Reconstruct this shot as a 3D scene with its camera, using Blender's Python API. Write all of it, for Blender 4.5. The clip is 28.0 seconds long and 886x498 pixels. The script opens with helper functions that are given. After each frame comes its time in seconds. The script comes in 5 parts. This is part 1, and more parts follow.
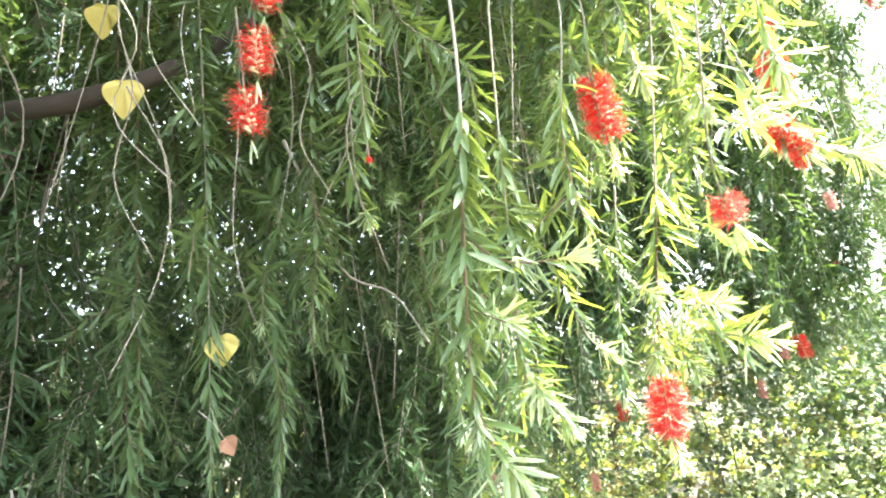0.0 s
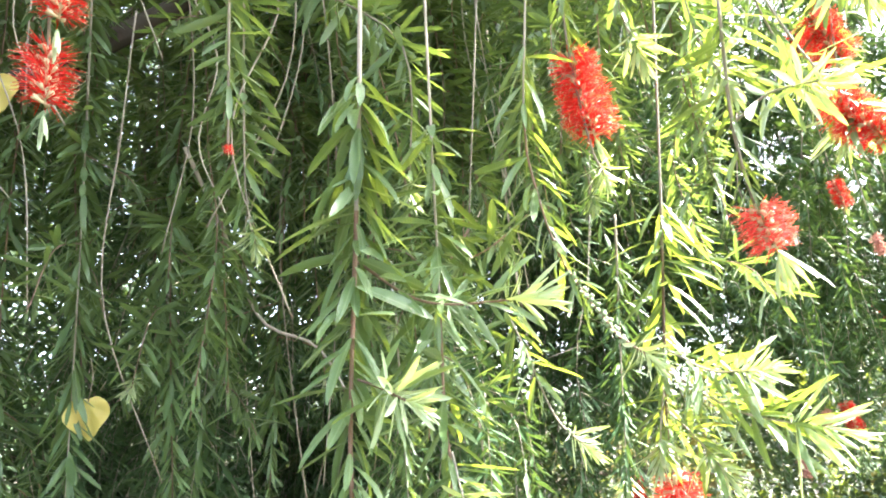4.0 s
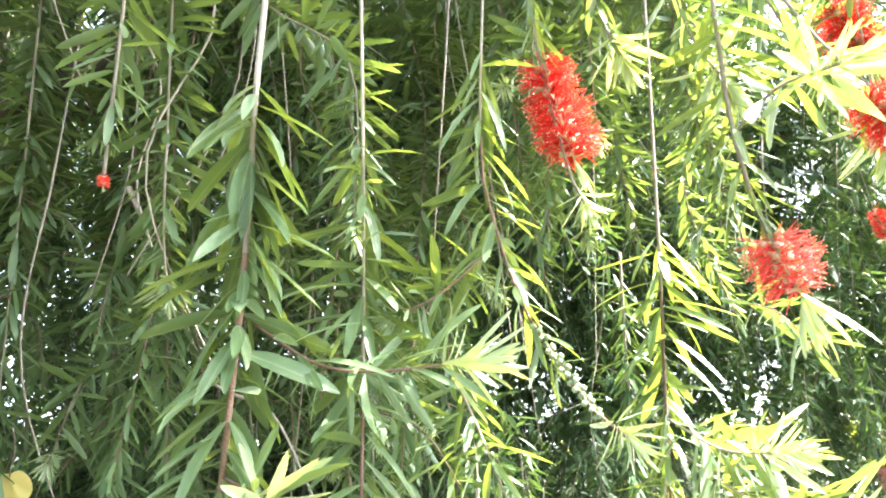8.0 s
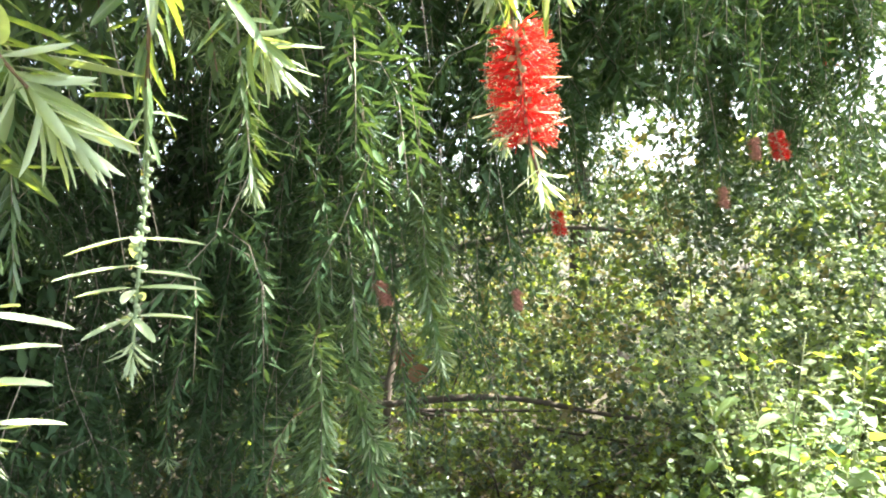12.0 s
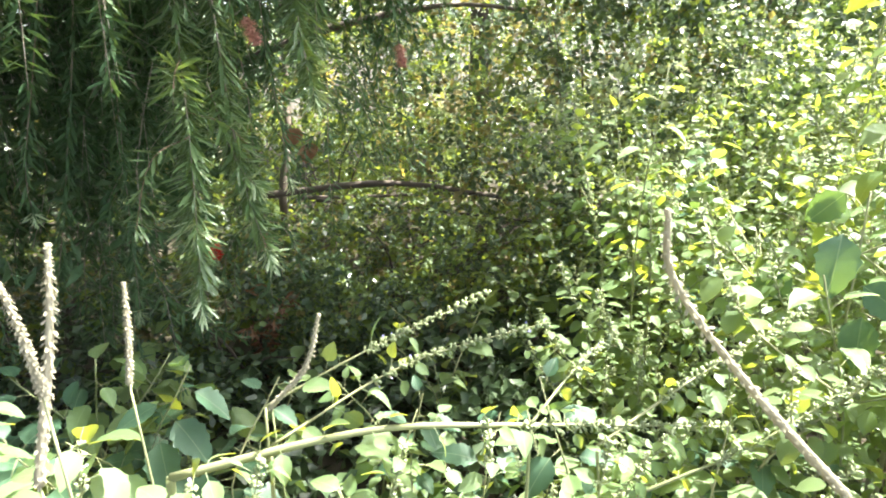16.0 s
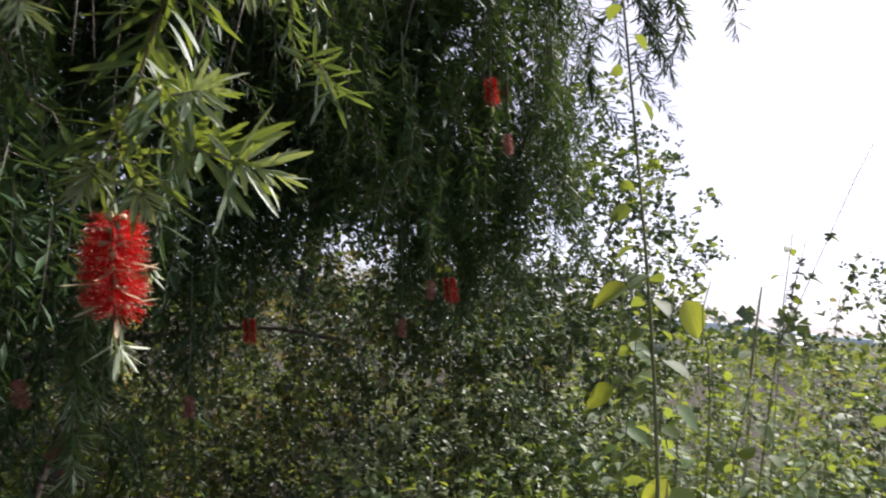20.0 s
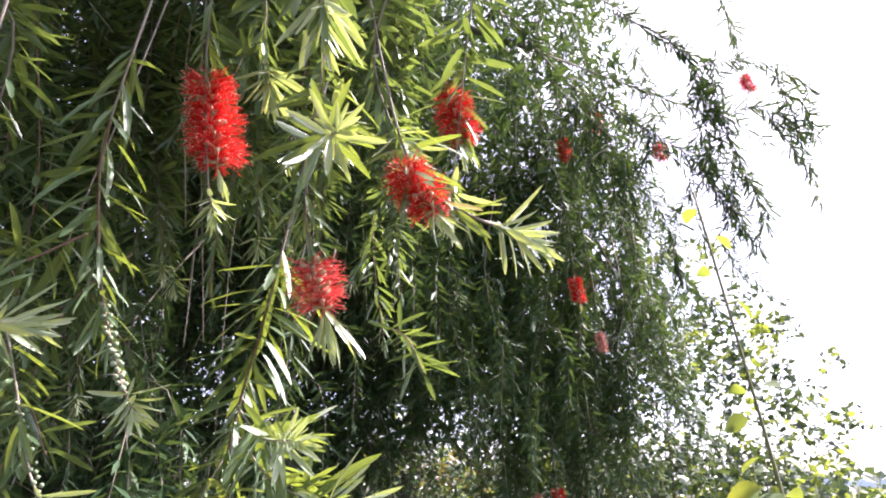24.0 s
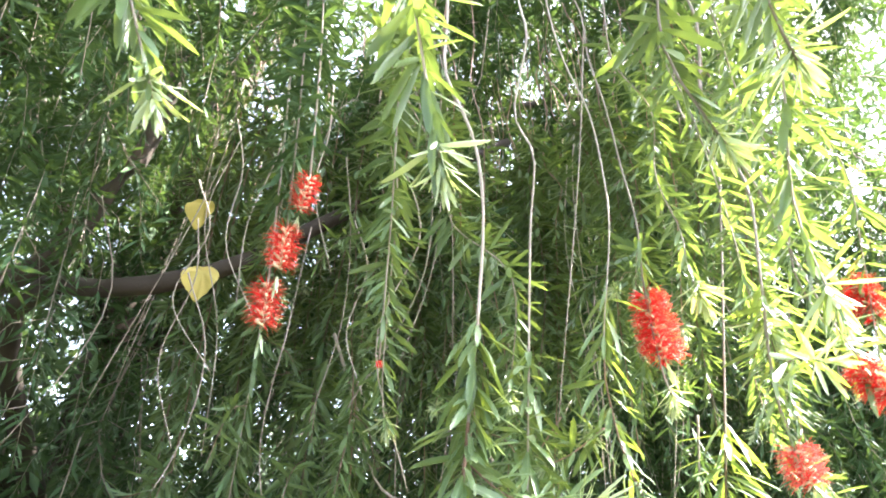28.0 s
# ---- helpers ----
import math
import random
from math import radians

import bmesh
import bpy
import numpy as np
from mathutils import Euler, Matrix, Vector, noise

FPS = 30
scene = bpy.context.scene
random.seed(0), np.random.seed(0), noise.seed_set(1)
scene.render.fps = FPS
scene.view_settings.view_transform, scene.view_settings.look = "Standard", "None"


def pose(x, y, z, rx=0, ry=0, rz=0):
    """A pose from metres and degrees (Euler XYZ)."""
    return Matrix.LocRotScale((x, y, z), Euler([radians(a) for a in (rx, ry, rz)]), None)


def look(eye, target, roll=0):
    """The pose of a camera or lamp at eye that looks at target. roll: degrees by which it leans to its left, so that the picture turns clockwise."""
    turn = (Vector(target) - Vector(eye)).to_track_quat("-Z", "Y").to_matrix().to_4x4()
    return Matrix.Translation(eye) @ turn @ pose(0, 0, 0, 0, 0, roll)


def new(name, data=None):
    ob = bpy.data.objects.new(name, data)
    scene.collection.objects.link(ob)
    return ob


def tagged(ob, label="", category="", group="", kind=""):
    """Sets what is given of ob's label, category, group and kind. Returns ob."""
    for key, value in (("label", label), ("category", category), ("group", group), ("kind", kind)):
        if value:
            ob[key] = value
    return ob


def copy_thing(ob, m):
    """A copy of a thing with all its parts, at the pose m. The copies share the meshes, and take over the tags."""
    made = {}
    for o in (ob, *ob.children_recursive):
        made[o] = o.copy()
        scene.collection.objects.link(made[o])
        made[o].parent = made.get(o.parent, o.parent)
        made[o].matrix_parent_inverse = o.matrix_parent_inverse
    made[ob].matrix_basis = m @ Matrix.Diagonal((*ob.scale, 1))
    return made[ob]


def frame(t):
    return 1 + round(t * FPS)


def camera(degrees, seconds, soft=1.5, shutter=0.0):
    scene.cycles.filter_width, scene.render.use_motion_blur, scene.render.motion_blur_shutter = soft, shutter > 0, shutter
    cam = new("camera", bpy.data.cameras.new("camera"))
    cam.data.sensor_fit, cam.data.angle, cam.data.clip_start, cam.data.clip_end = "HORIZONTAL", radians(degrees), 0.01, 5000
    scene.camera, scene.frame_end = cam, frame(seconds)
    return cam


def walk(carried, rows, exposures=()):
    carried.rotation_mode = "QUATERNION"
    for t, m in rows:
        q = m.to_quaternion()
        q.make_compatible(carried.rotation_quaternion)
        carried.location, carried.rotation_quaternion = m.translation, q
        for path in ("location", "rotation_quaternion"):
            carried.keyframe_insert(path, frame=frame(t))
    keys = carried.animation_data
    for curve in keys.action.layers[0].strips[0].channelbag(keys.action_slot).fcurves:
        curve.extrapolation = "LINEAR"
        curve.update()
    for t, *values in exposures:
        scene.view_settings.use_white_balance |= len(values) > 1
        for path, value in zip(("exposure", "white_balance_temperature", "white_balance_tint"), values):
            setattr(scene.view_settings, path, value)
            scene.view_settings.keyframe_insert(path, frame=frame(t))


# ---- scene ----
cam = camera(69.8, 28.0, soft=1.9, shutter=0.12)
PATH = [
    (0, (-0.285, -0.289, 1.835), (-0.045, 1.668, 2.168), -4.1),
    (0.5, (-0.291, -0.269, 1.833), (0.121, 1.662, 2.151), -4.5),
    (1, (-0.327, -0.268, 1.830), (0.143, 1.655, 2.117), -4.4),
    (1.5, (-0.355, -0.243, 1.829), (0.138, 1.678, 2.087), -2.7),
    (2, (-0.355, -0.219, 1.827), (0.125, 1.701, 2.118), -4.4),
    (2.5, (-0.308, -0.171, 1.835), (0.108, 1.734, 2.277), -3.0),
    (4.5, (-0.092, 0.035, 1.865), (0.010, 1.968, 2.369), -3.9),
    (5, (-0.074, 0.060, 1.867), (-0.024, 1.987, 2.400), -4.0),
    (5.5, (-0.065, 0.083, 1.876), (0.012, 1.995, 2.458), -3.9),
    (6, (-0.062, 0.099, 1.878), (-0.084, 2.006, 2.478), -3.6),
    (6.5, (-0.055, 0.112, 1.865), (-0.062, 2.023, 2.455), -4.9),
    (7, (-0.048, 0.120, 1.881), (-0.059, 2.035, 2.456), -4.3),
    (7.5, (-0.041, 0.111, 1.903), (-0.022, 2.010, 2.528), -2.9),
    (8, (-0.033, 0.114, 1.895), (0.050, 2.012, 2.519), -3.3),
    (8.5, (-0.015, 0.124, 1.854), (0.071, 2.032, 2.447), -4.1),
    (9, (-0.008, 0.135, 1.826), (0.116, 2.069, 2.321), -4.6),
    (9.5, (-0.001, 0.147, 1.800), (0.113, 2.100, 2.215), -4.4),
    (10, (0.003, 0.154, 1.779), (0.154, 2.113, 2.151), -5.0),
    (10.5, (0.007, 0.161, 1.759), (0.174, 2.131, 2.058), -4.9),
    (11, (0.022, 0.171, 1.721), (0.249, 2.148, 1.915), -5.2),
    (11.5, (0.036, 0.174, 1.667), (0.258, 2.162, 1.686), -4.4),
    (12, (0.038, 0.173, 1.617), (0.302, 2.152, 1.502), -3.0),
    (12.5, (0.043, 0.172, 1.582), (0.277, 2.146, 1.365), -4.2),
    (13, (0.048, 0.165, 1.552), (0.324, 2.123, 1.250), -3.7),
    (13.5, (0.054, 0.152, 1.509), (0.330, 2.090, 1.098), -4.5),
    (15.5, (0.068, 0.122, 1.410), (0.465, 1.964, 0.739), -3.8),
    (16, (0.093, 0.128, 1.408), (0.590, 1.946, 0.740), -2.4),
    (16.5, (0.133, 0.128, 1.410), (0.798, 1.905, 0.779), -1.6),
    (17, (0.166, 0.099, 1.442), (1.010, 1.829, 0.900), 0.3),
    (17.5, (0.194, 0.051, 1.502), (1.275, 1.695, 1.140), 2.1),
    (18, (0.210, 0.029, 1.566), (1.424, 1.603, 1.347), 3.1),
    (18.5, (0.207, 0.029, 1.679), (1.479, 1.570, 1.586), 4.9),
    (19, (0.206, 0.017, 1.690), (1.460, 1.574, 1.756), 6.5),
    (19.5, (0.189, 0.016, 1.705), (1.429, 1.581, 1.810), 6.0),
    (20, (0.152, 0.029, 1.722), (1.162, 1.747, 1.892), 5.5),
    (20.5, (0.085, 0.052, 1.781), (0.787, 1.894, 2.118), 6.6),
    (21, (0.096, 0.055, 1.828), (0.760, 1.895, 2.243), 6.0),
    (21.5, (0.147, 0.046, 1.864), (0.849, 1.848, 2.371), 4.7),
    (22, (0.164, 0.033, 1.880), (0.939, 1.793, 2.429), 5.0),
    (22.5, (0.158, 0.018, 1.896), (0.946, 1.741, 2.536), 5.0),
    (24.5, (0.131, 0.003, 1.848), (0.724, 1.798, 2.501), 0.3),
    (25, (0.111, 0.010, 1.840), (0.567, 1.854, 2.469), -0.2),
    (25.5, (0.080, 0.024, 1.841), (0.397, 1.884, 2.505), -1.1),
    (26, (0.029, 0.018, 1.871), (0.152, 1.862, 2.637), 0.4),
    (26.5, (-0.019, -0.007, 1.905), (-0.044, 1.788, 2.787), 2.5),
    (27, (-0.036, -0.037, 1.913), (-0.194, 1.754, 2.790), 3.3),
    (27.5, (-0.080, -0.129, 1.911), (-0.245, 1.655, 2.800), 3.9),
    (28, (-0.133, -0.232, 1.874), (-0.285, 1.542, 2.785), 4.5),
]
EXPOSURE = [
    (0, 4.1, 6500, 9.0), (1, 3.72, 6500, 8.5), (2.5, 3.6, 6500, 8.5), (5, 3.85, 6520, 8.0), (7, 3.6, 6600, 7.0), (8, 3.85, 6500, 9.0), (9, 3.65, 6550, 8.0), (10.5, 3.45, 6580, 7.0),
    (12, 3.21, 6600, 6.0), (13, 3.32, 6600, 6.0), (15.5, 3.15, 6600, 6.5), (17, 3.0, 6450, 10.0), (18, 2.35, 6300, 10.5), (19, 1.05, 6300, 12.5), (20.2, 0.5, 6230, 23), (20.5, 1.2, 6220, 25),
    (21, 2.0, 6200, 27), (22.5, 2.35, 6180, 26), (24.5, 1.88, 6120, 32), (25.3, 1.88, 6120, 32), (26.0, 2.85, 6450, 14.0), (26.6, 3.25, 6430, 13.5), (27.2, 3.6, 6420, 13.0), (28, 3.8, 6330, 13.5),
]   # seconds, stops, kelvin, tint
walk(cam, [(t, look(eye, target, roll)) for t, eye, target, roll in PATH], EXPOSURE)

# ---- light ----
SUN_AZ, SUN_EL = radians(81), radians(56)   # clockwise from +y, above the horizon
world = bpy.data.worlds.new("sky")
scene.world = world
world.use_nodes = True
wt = world.node_tree
sky = wt.nodes.new("ShaderNodeTexSky")
sky.sky_type, sky.sun_disc = "NISHITA", False
sky.sun_elevation, sky.sun_rotation = SUN_EL, SUN_AZ
sky.air_density, sky.dust_density, sky.ozone_density = 0.45, 2.4, 0.3
wt.nodes["Background"].inputs["Strength"].default_value = 0.19
haze = wt.nodes.new("ShaderNodeHueSaturation")   # thin white haze over the whole sky
haze.inputs["Saturation"].default_value = 0.6
wt.links.new(sky.outputs[0], haze.inputs["Color"])
wt.links.new(haze.outputs[0], wt.nodes["Background"].inputs["Color"])
sun = new("sun", bpy.data.lights.new("sun", "SUN"))
sun.data.energy, sun.data.angle, sun.data.color = 4.3, radians(0.6), (1.0, 0.95, 0.86)
to_sun = Vector((math.sin(SUN_AZ) * math.cos(SUN_EL), math.cos(SUN_AZ) * math.cos(SUN_EL), math.sin(SUN_EL)))
sun.matrix_world = look(to_sun * 50, (0, 0, 0))

# ---- materials ----


def material(name, low, high, rough=0.5, glow=None, through_share=0.0, scale=40.0, bump=0.15, spec=0.5, vein=0.0, hair=0.0):
    """A plant surface: two base colours mixed by piece and by grain; light that passes through takes the colour glow."""
    m = bpy.data.materials.new(name)
    m.use_nodes = True
    nt = m.node_tree
    n, link = nt.nodes, nt.links.new
    bsdf, out = n["Principled BSDF"], n["Material Output"]
    info, geo, tex = n.new("ShaderNodeObjectInfo"), n.new("ShaderNodeNewGeometry"), n.new("ShaderNodeTexNoise")
    coord = n.new("ShaderNodeTexCoord")
    link(coord.outputs["Object"], tex.inputs["Vector"])
    tex.inputs["Scale"].default_value, tex.inputs["Detail"].default_value = scale, 4.0
    add = n.new("ShaderNodeMath")
    add.operation = "ADD"
    link(info.outputs["Random"], add.inputs[0])
    link(geo.outputs["Random Per Island"], add.inputs[1])
    fract = n.new("ShaderNodeMath")
    fract.operation = "FRACT"
    link(add.outputs[0], fract.inputs[0])
    mixed = n.new("ShaderNodeMath")
    mixed.operation = "MULTIPLY_ADD"
    link(tex.outputs["Fac"], mixed.inputs[0])
    mixed.inputs[1].default_value = 0.5
    link(fract.outputs[0], mixed.inputs[2])
    half = n.new("ShaderNodeMath")
    half.operation = "MULTIPLY"
    half.inputs[1].default_value = 0.72
    link(mixed.outputs[0], half.inputs[0])
    ramp = n.new("ShaderNodeMix")
    ramp.data_type = "RGBA"
    link(half.outputs[0], ramp.inputs["Factor"])
    ramp.inputs[6].default_value, ramp.inputs[7].default_value = (*low, 1), (*high, 1)
    colour = ramp.outputs[2]
    if vein:
        # a paler midrib along the blade's own axis, and a duller base
        split, off, rib, pale = n.new("ShaderNodeSeparateXYZ"), n.new("ShaderNodeMath"), n.new("ShaderNodeMapRange"), n.new("ShaderNodeMix")
        link(coord.outputs["Object"], split.inputs[0])
        off.operation = "ABSOLUTE"
        link(split.outputs["X"], off.inputs[0])
        link(off.outputs[0], rib.inputs["Value"])
        rib.inputs["From Min"].default_value, rib.inputs["From Max"].default_value = 0.004, 0.013
        rib.inputs["To Min"].default_value, rib.inputs["To Max"].default_value = vein, 0.0
        pale.data_type = "RGBA"
        link(rib.outputs[0], pale.inputs["Factor"])
        link(colour, pale.inputs[6])
        pale.inputs[7].default_value = (0.34, 0.4, 0.22, 1)
        colour = pale.outputs[2]
    link(colour, bsdf.inputs["Base Color"])
    bsdf.inputs["Roughness"].default_value = rough
    bsdf.inputs["Specular IOR Level"].default_value = spec
    if hair:   # fine silky hairs
        bsdf.inputs["Sheen Weight"].default_value, bsdf.inputs["Sheen Roughness"].default_value = hair, 0.35
    if bump:
        b = n.new("ShaderNodeBump")
        b.inputs["Strength"].default_value, b.inputs["Distance"].default_value = bump, 0.002
        fine = n.new("ShaderNodeTexNoise")
        fine.inputs["Scale"].default_value = scale * 6
        link(coord.outputs["Object"], fine.inputs["Vector"])
        link(fine.outputs["Fac"], b.inputs["Height"])
        link(b.outputs[0], bsdf.inputs["Normal"])
    if glow:
        tr, mix = n.new("ShaderNodeBsdfTranslucent"), n.new("ShaderNodeMixShader")
        tint = n.new("ShaderNodeMix")
        tint.data_type = "RGBA"
        link(half.outputs[0], tint.inputs["Factor"])
        tint.inputs[6].default_value = (glow[0] * 0.75, glow[1] * 0.8, glow[2] * 0.8, 1)
        tint.inputs[7].default_value = (*glow, 1)
        link(tint.outputs[2], tr.inputs["Color"])
        mix.inputs[0].default_value = through_share
        link(bsdf.outputs[0], mix.inputs[1])
        link(tr.outputs[0], mix.inputs[2])
        link(mix.outputs[0], out.inputs["Surface"])
    return m


# One leaf kind: shade deeper in the crown is put into the darker copies.
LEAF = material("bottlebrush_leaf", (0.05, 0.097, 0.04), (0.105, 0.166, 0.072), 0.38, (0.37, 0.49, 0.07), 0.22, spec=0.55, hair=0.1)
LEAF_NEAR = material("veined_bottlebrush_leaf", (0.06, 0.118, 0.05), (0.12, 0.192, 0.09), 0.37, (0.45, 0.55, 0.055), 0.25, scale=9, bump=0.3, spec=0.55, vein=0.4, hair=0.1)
LEAF_SHADED = material("shaded_bottlebrush_leaf", (0.028, 0.067, 0.031), (0.074, 0.126, 0.055), 0.5, (0.22, 0.34, 0.06), 0.13, spec=0.22)
YOUNG = material("young_leaf", (0.26, 0.345, 0.205), (0.42, 0.49, 0.335), 0.42, (0.62, 0.69, 0.14), 0.28, spec=0.65, hair=0.35)
STEM = material("pale_twig_bark", (0.16, 0.13, 0.1), (0.38, 0.33, 0.27), 0.8, scale=60, bump=0.5)
STEM_RED = material("reddish_twig_bark", (0.12, 0.078, 0.055), (0.27, 0.165, 0.12), 0.75, scale=90, bump=0.7)
BARK = material("dark_bark", (0.035, 0.028, 0.021), (0.12, 0.095, 0.075), 0.9, scale=14, bump=1.0)
RED = material("red_filament", (0.52, 0.008, 0.01), (0.78, 0.03, 0.02), 0.5, (0.85, 0.04, 0.025), 0.4)
PINK = material("pink_red_filament", (0.7, 0.03, 0.035), (0.86, 0.13, 0.11), 0.5, (0.92, 0.1, 0.08), 0.5)
FADED = material("faded_filament", (0.42, 0.16, 0.13), (0.62, 0.3, 0.24), 0.7, (0.6, 0.3, 0.25), 0.3)
ANTHER = material("pale_anther", (0.55, 0.4, 0.22), (0.75, 0.6, 0.38), 0.6)
BRACT = material("pale_bract", (0.55, 0.47, 0.3), (0.72, 0.64, 0.42), 0.6, (0.7, 0.65, 0.35), 0.3)
CAPSULE = material("grey_green_capsule", (0.15, 0.21, 0.11), (0.3, 0.36, 0.22), 0.6)
WEED = material("weed_leaf", (0.055, 0.096, 0.04), (0.115, 0.165, 0.07), 0.55, (0.45, 0.53, 0.06), 0.34, spec=0.3, hair=0.1)
WEED_PALE = material("pale_weed_leaf", (0.075, 0.14, 0.05), (0.145, 0.215, 0.092), 0.5, (0.46, 0.56, 0.06), 0.36, spec=0.5)
BROAD_PALE = material("veined_pale_weed_leaf", (0.09, 0.165, 0.068), (0.17, 0.25, 0.12), 0.5, (0.53, 0.56, 0.05), 0.38, scale=7, bump=0.5, spec=0.45, vein=0.5)
# a deeper green leaf, darkened further to put shade into its colour
BROAD_DARK = material("shaded_veined_weed_leaf", (0.034, 0.085, 0.048), (0.075, 0.145, 0.085), 0.5, (0.3, 0.46, 0.08), 0.17, scale=7, bump=0.5, spec=0.4, vein=0.35)
WEED_STEM = material("weed_stem", (0.13, 0.16, 0.065), (0.28, 0.28, 0.15), 0.7, scale=50)
# darkened: the shade of the trees over the shrubs is put into this colour
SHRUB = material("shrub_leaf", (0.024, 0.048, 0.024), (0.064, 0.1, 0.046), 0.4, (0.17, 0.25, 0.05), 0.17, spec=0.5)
SHRUB_DRY = material("brown_shrub_leaf", (0.085, 0.072, 0.03), (0.17, 0.14, 0.06), 0.5, (0.46, 0.4, 0.1), 0.34)
YELLOW = material("yellow_leaf", (0.66, 0.53, 0.12), (0.8, 0.68, 0.24), 0.5, (0.9, 0.7, 0.15), 0.4)
BROWN = material("dead_leaf", (0.14, 0.07, 0.04), (0.3, 0.16, 0.09), 0.8, (0.4, 0.18, 0.08), 0.2)
CUP = material("pale_green_calyx", (0.16, 0.21, 0.1), (0.31, 0.35, 0.2), 0.65, (0.5, 0.55, 0.25), 0.25)
SPIKE = material("grey_green_seed_spike", (0.24, 0.225, 0.165), (0.42, 0.39, 0.29), 0.85, (0.5, 0.46, 0.34), 0.35, scale=90, bump=0.6)
PETAL = material("violet_petal", (0.3, 0.27, 0.65), (0.45, 0.4, 0.8), 0.6)
# kept dark: the shade in the gaps between plants is put into the colour
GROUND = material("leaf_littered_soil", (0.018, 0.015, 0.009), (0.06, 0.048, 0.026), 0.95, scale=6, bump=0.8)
# distance haze is put into the pale base colour
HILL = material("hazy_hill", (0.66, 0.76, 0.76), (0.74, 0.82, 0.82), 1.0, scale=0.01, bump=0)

# ---- helpers of this scene ----
rng = np.random.default_rng(7)
UP = np.array((0.0, 0.0, 1.0))


def mesh_of(name, verts, faces, mat, smooth=True):
    me = bpy.data.meshes.new(name)
    me.from_pydata([tuple(v) for v in verts] if len(verts) < 2000 else verts.tolist() if hasattr(verts, "tolist") else verts, [], faces)
    for mm in mat if isinstance(mat, (list, tuple)) else (mat,):
        me.materials.append(mm)
    if smooth:
        me.polygons.foreach_set("use_smooth", np.ones(len(me.polygons), bool))
    return me


def thing(name, place, label, category, group="", kind=""):
    ob = new(name)
    ob.location = place
    return tagged(ob, label, category, group, kind)


def part(name, me, parent, label="", m=None, kind=""):
    """A mesh object under a thing (at its own place in the world) or under a part (in the part's frame)."""
    ob = new(name, me)
    ob.parent = parent
    if parent.type == "EMPTY":
        ob.matrix_parent_inverse = Matrix.Translation(-parent.location)
    if m is not None:
        ob.matrix_basis = m
    return tagged(ob, label, kind=kind)


def unit(v):
    v = np.asarray(v, float)
    return v / np.maximum(np.linalg.norm(v, axis=-1, keepdims=True), 1e-9)


def spline(points, n):
    """n points and directions on a smooth line through the given points."""
    p = np.asarray(points, float)
    if len(p) == 2:
        p = np.array([p[0], (p[0] + p[1]) / 2, p[1]])
    ext = np.vstack([2 * p[0] - p[1], p, 2 * p[-1] - p[-2]])
    seg = np.linalg.norm(np.diff(p, axis=0), axis=1)
    at = np.r_[0, np.cumsum(seg)]
    s = np.linspace(0, at[-1], n)
    k = np.clip(np.searchsorted(at, s, side="right") - 1, 0, len(p) - 2)
    u = ((s - at[k]) / seg[k])[:, None]
    a, b, c, d = ext[k], ext[k + 1], ext[k + 2], ext[k + 3]
    q = 0.5 * (2 * b + (c - a) * u + (2 * a - 5 * b + 4 * c - d) * u**2 + (3 * b - 3 * c + d - a) * u**3)
    return q, unit(np.gradient(q, axis=0))


def frames_along(d):
    side = np.cross(d, np.where(np.abs(d[:, 2:3]) > 0.9, (1.0, 0, 0), (0, 0, 1.0)))
    side = unit(side)
    return side, np.cross(side, d)


def tube(points, r0, r1, n=12, sides=6, knots=0.0):
    """A tapered round stick along points: verts, faces."""
    q, d = spline(points, n)
    a, b = frames_along(d)
    r = np.linspace(r0, r1, n) * (1 + knots * rng.uniform(-1, 1, n))
    t = np.linspace(0, 2 * math.pi, sides, endpoint=False)
    ring = q[:, None] + r[:, None, None] * (np.cos(t)[None, :, None] * a[:, None] + np.sin(t)[None, :, None] * b[:, None])
    v = ring.reshape(-1, 3)
    f = [(i * sides + j, i * sides + (j + 1) % sides, (i + 1) * sides + (j + 1) % sides, (i + 1) * sides + j) for i in range(n - 1) for j in range(sides)]
    f += [tuple(range(sides))[::-1], tuple(range((n - 1) * sides, n * sides))]
    return v, f


def joined(pieces):
    vs, fs, k = [], [], 0
    for v, f in pieces:
        vs.append(np.asarray(v, float))
        fs += [tuple(i + k for i in g) for g in f]
        k += len(v)
    return np.vstack(vs), fs


LANCE = [(0.2, 0.68), (0.55, 1.0), (0.86, 0.7)]
OVATE = [(0.14, 0.72), (0.42, 1.0), (0.76, 0.66)]
BLUNT = [(0.08, 0.36), (0.3, 0.88), (0.56, 1.0), (0.82, 0.74), (0.94, 0.36)]
STRAP = [(0.2, 0.9), (0.5, 1.0), (0.8, 0.7)]


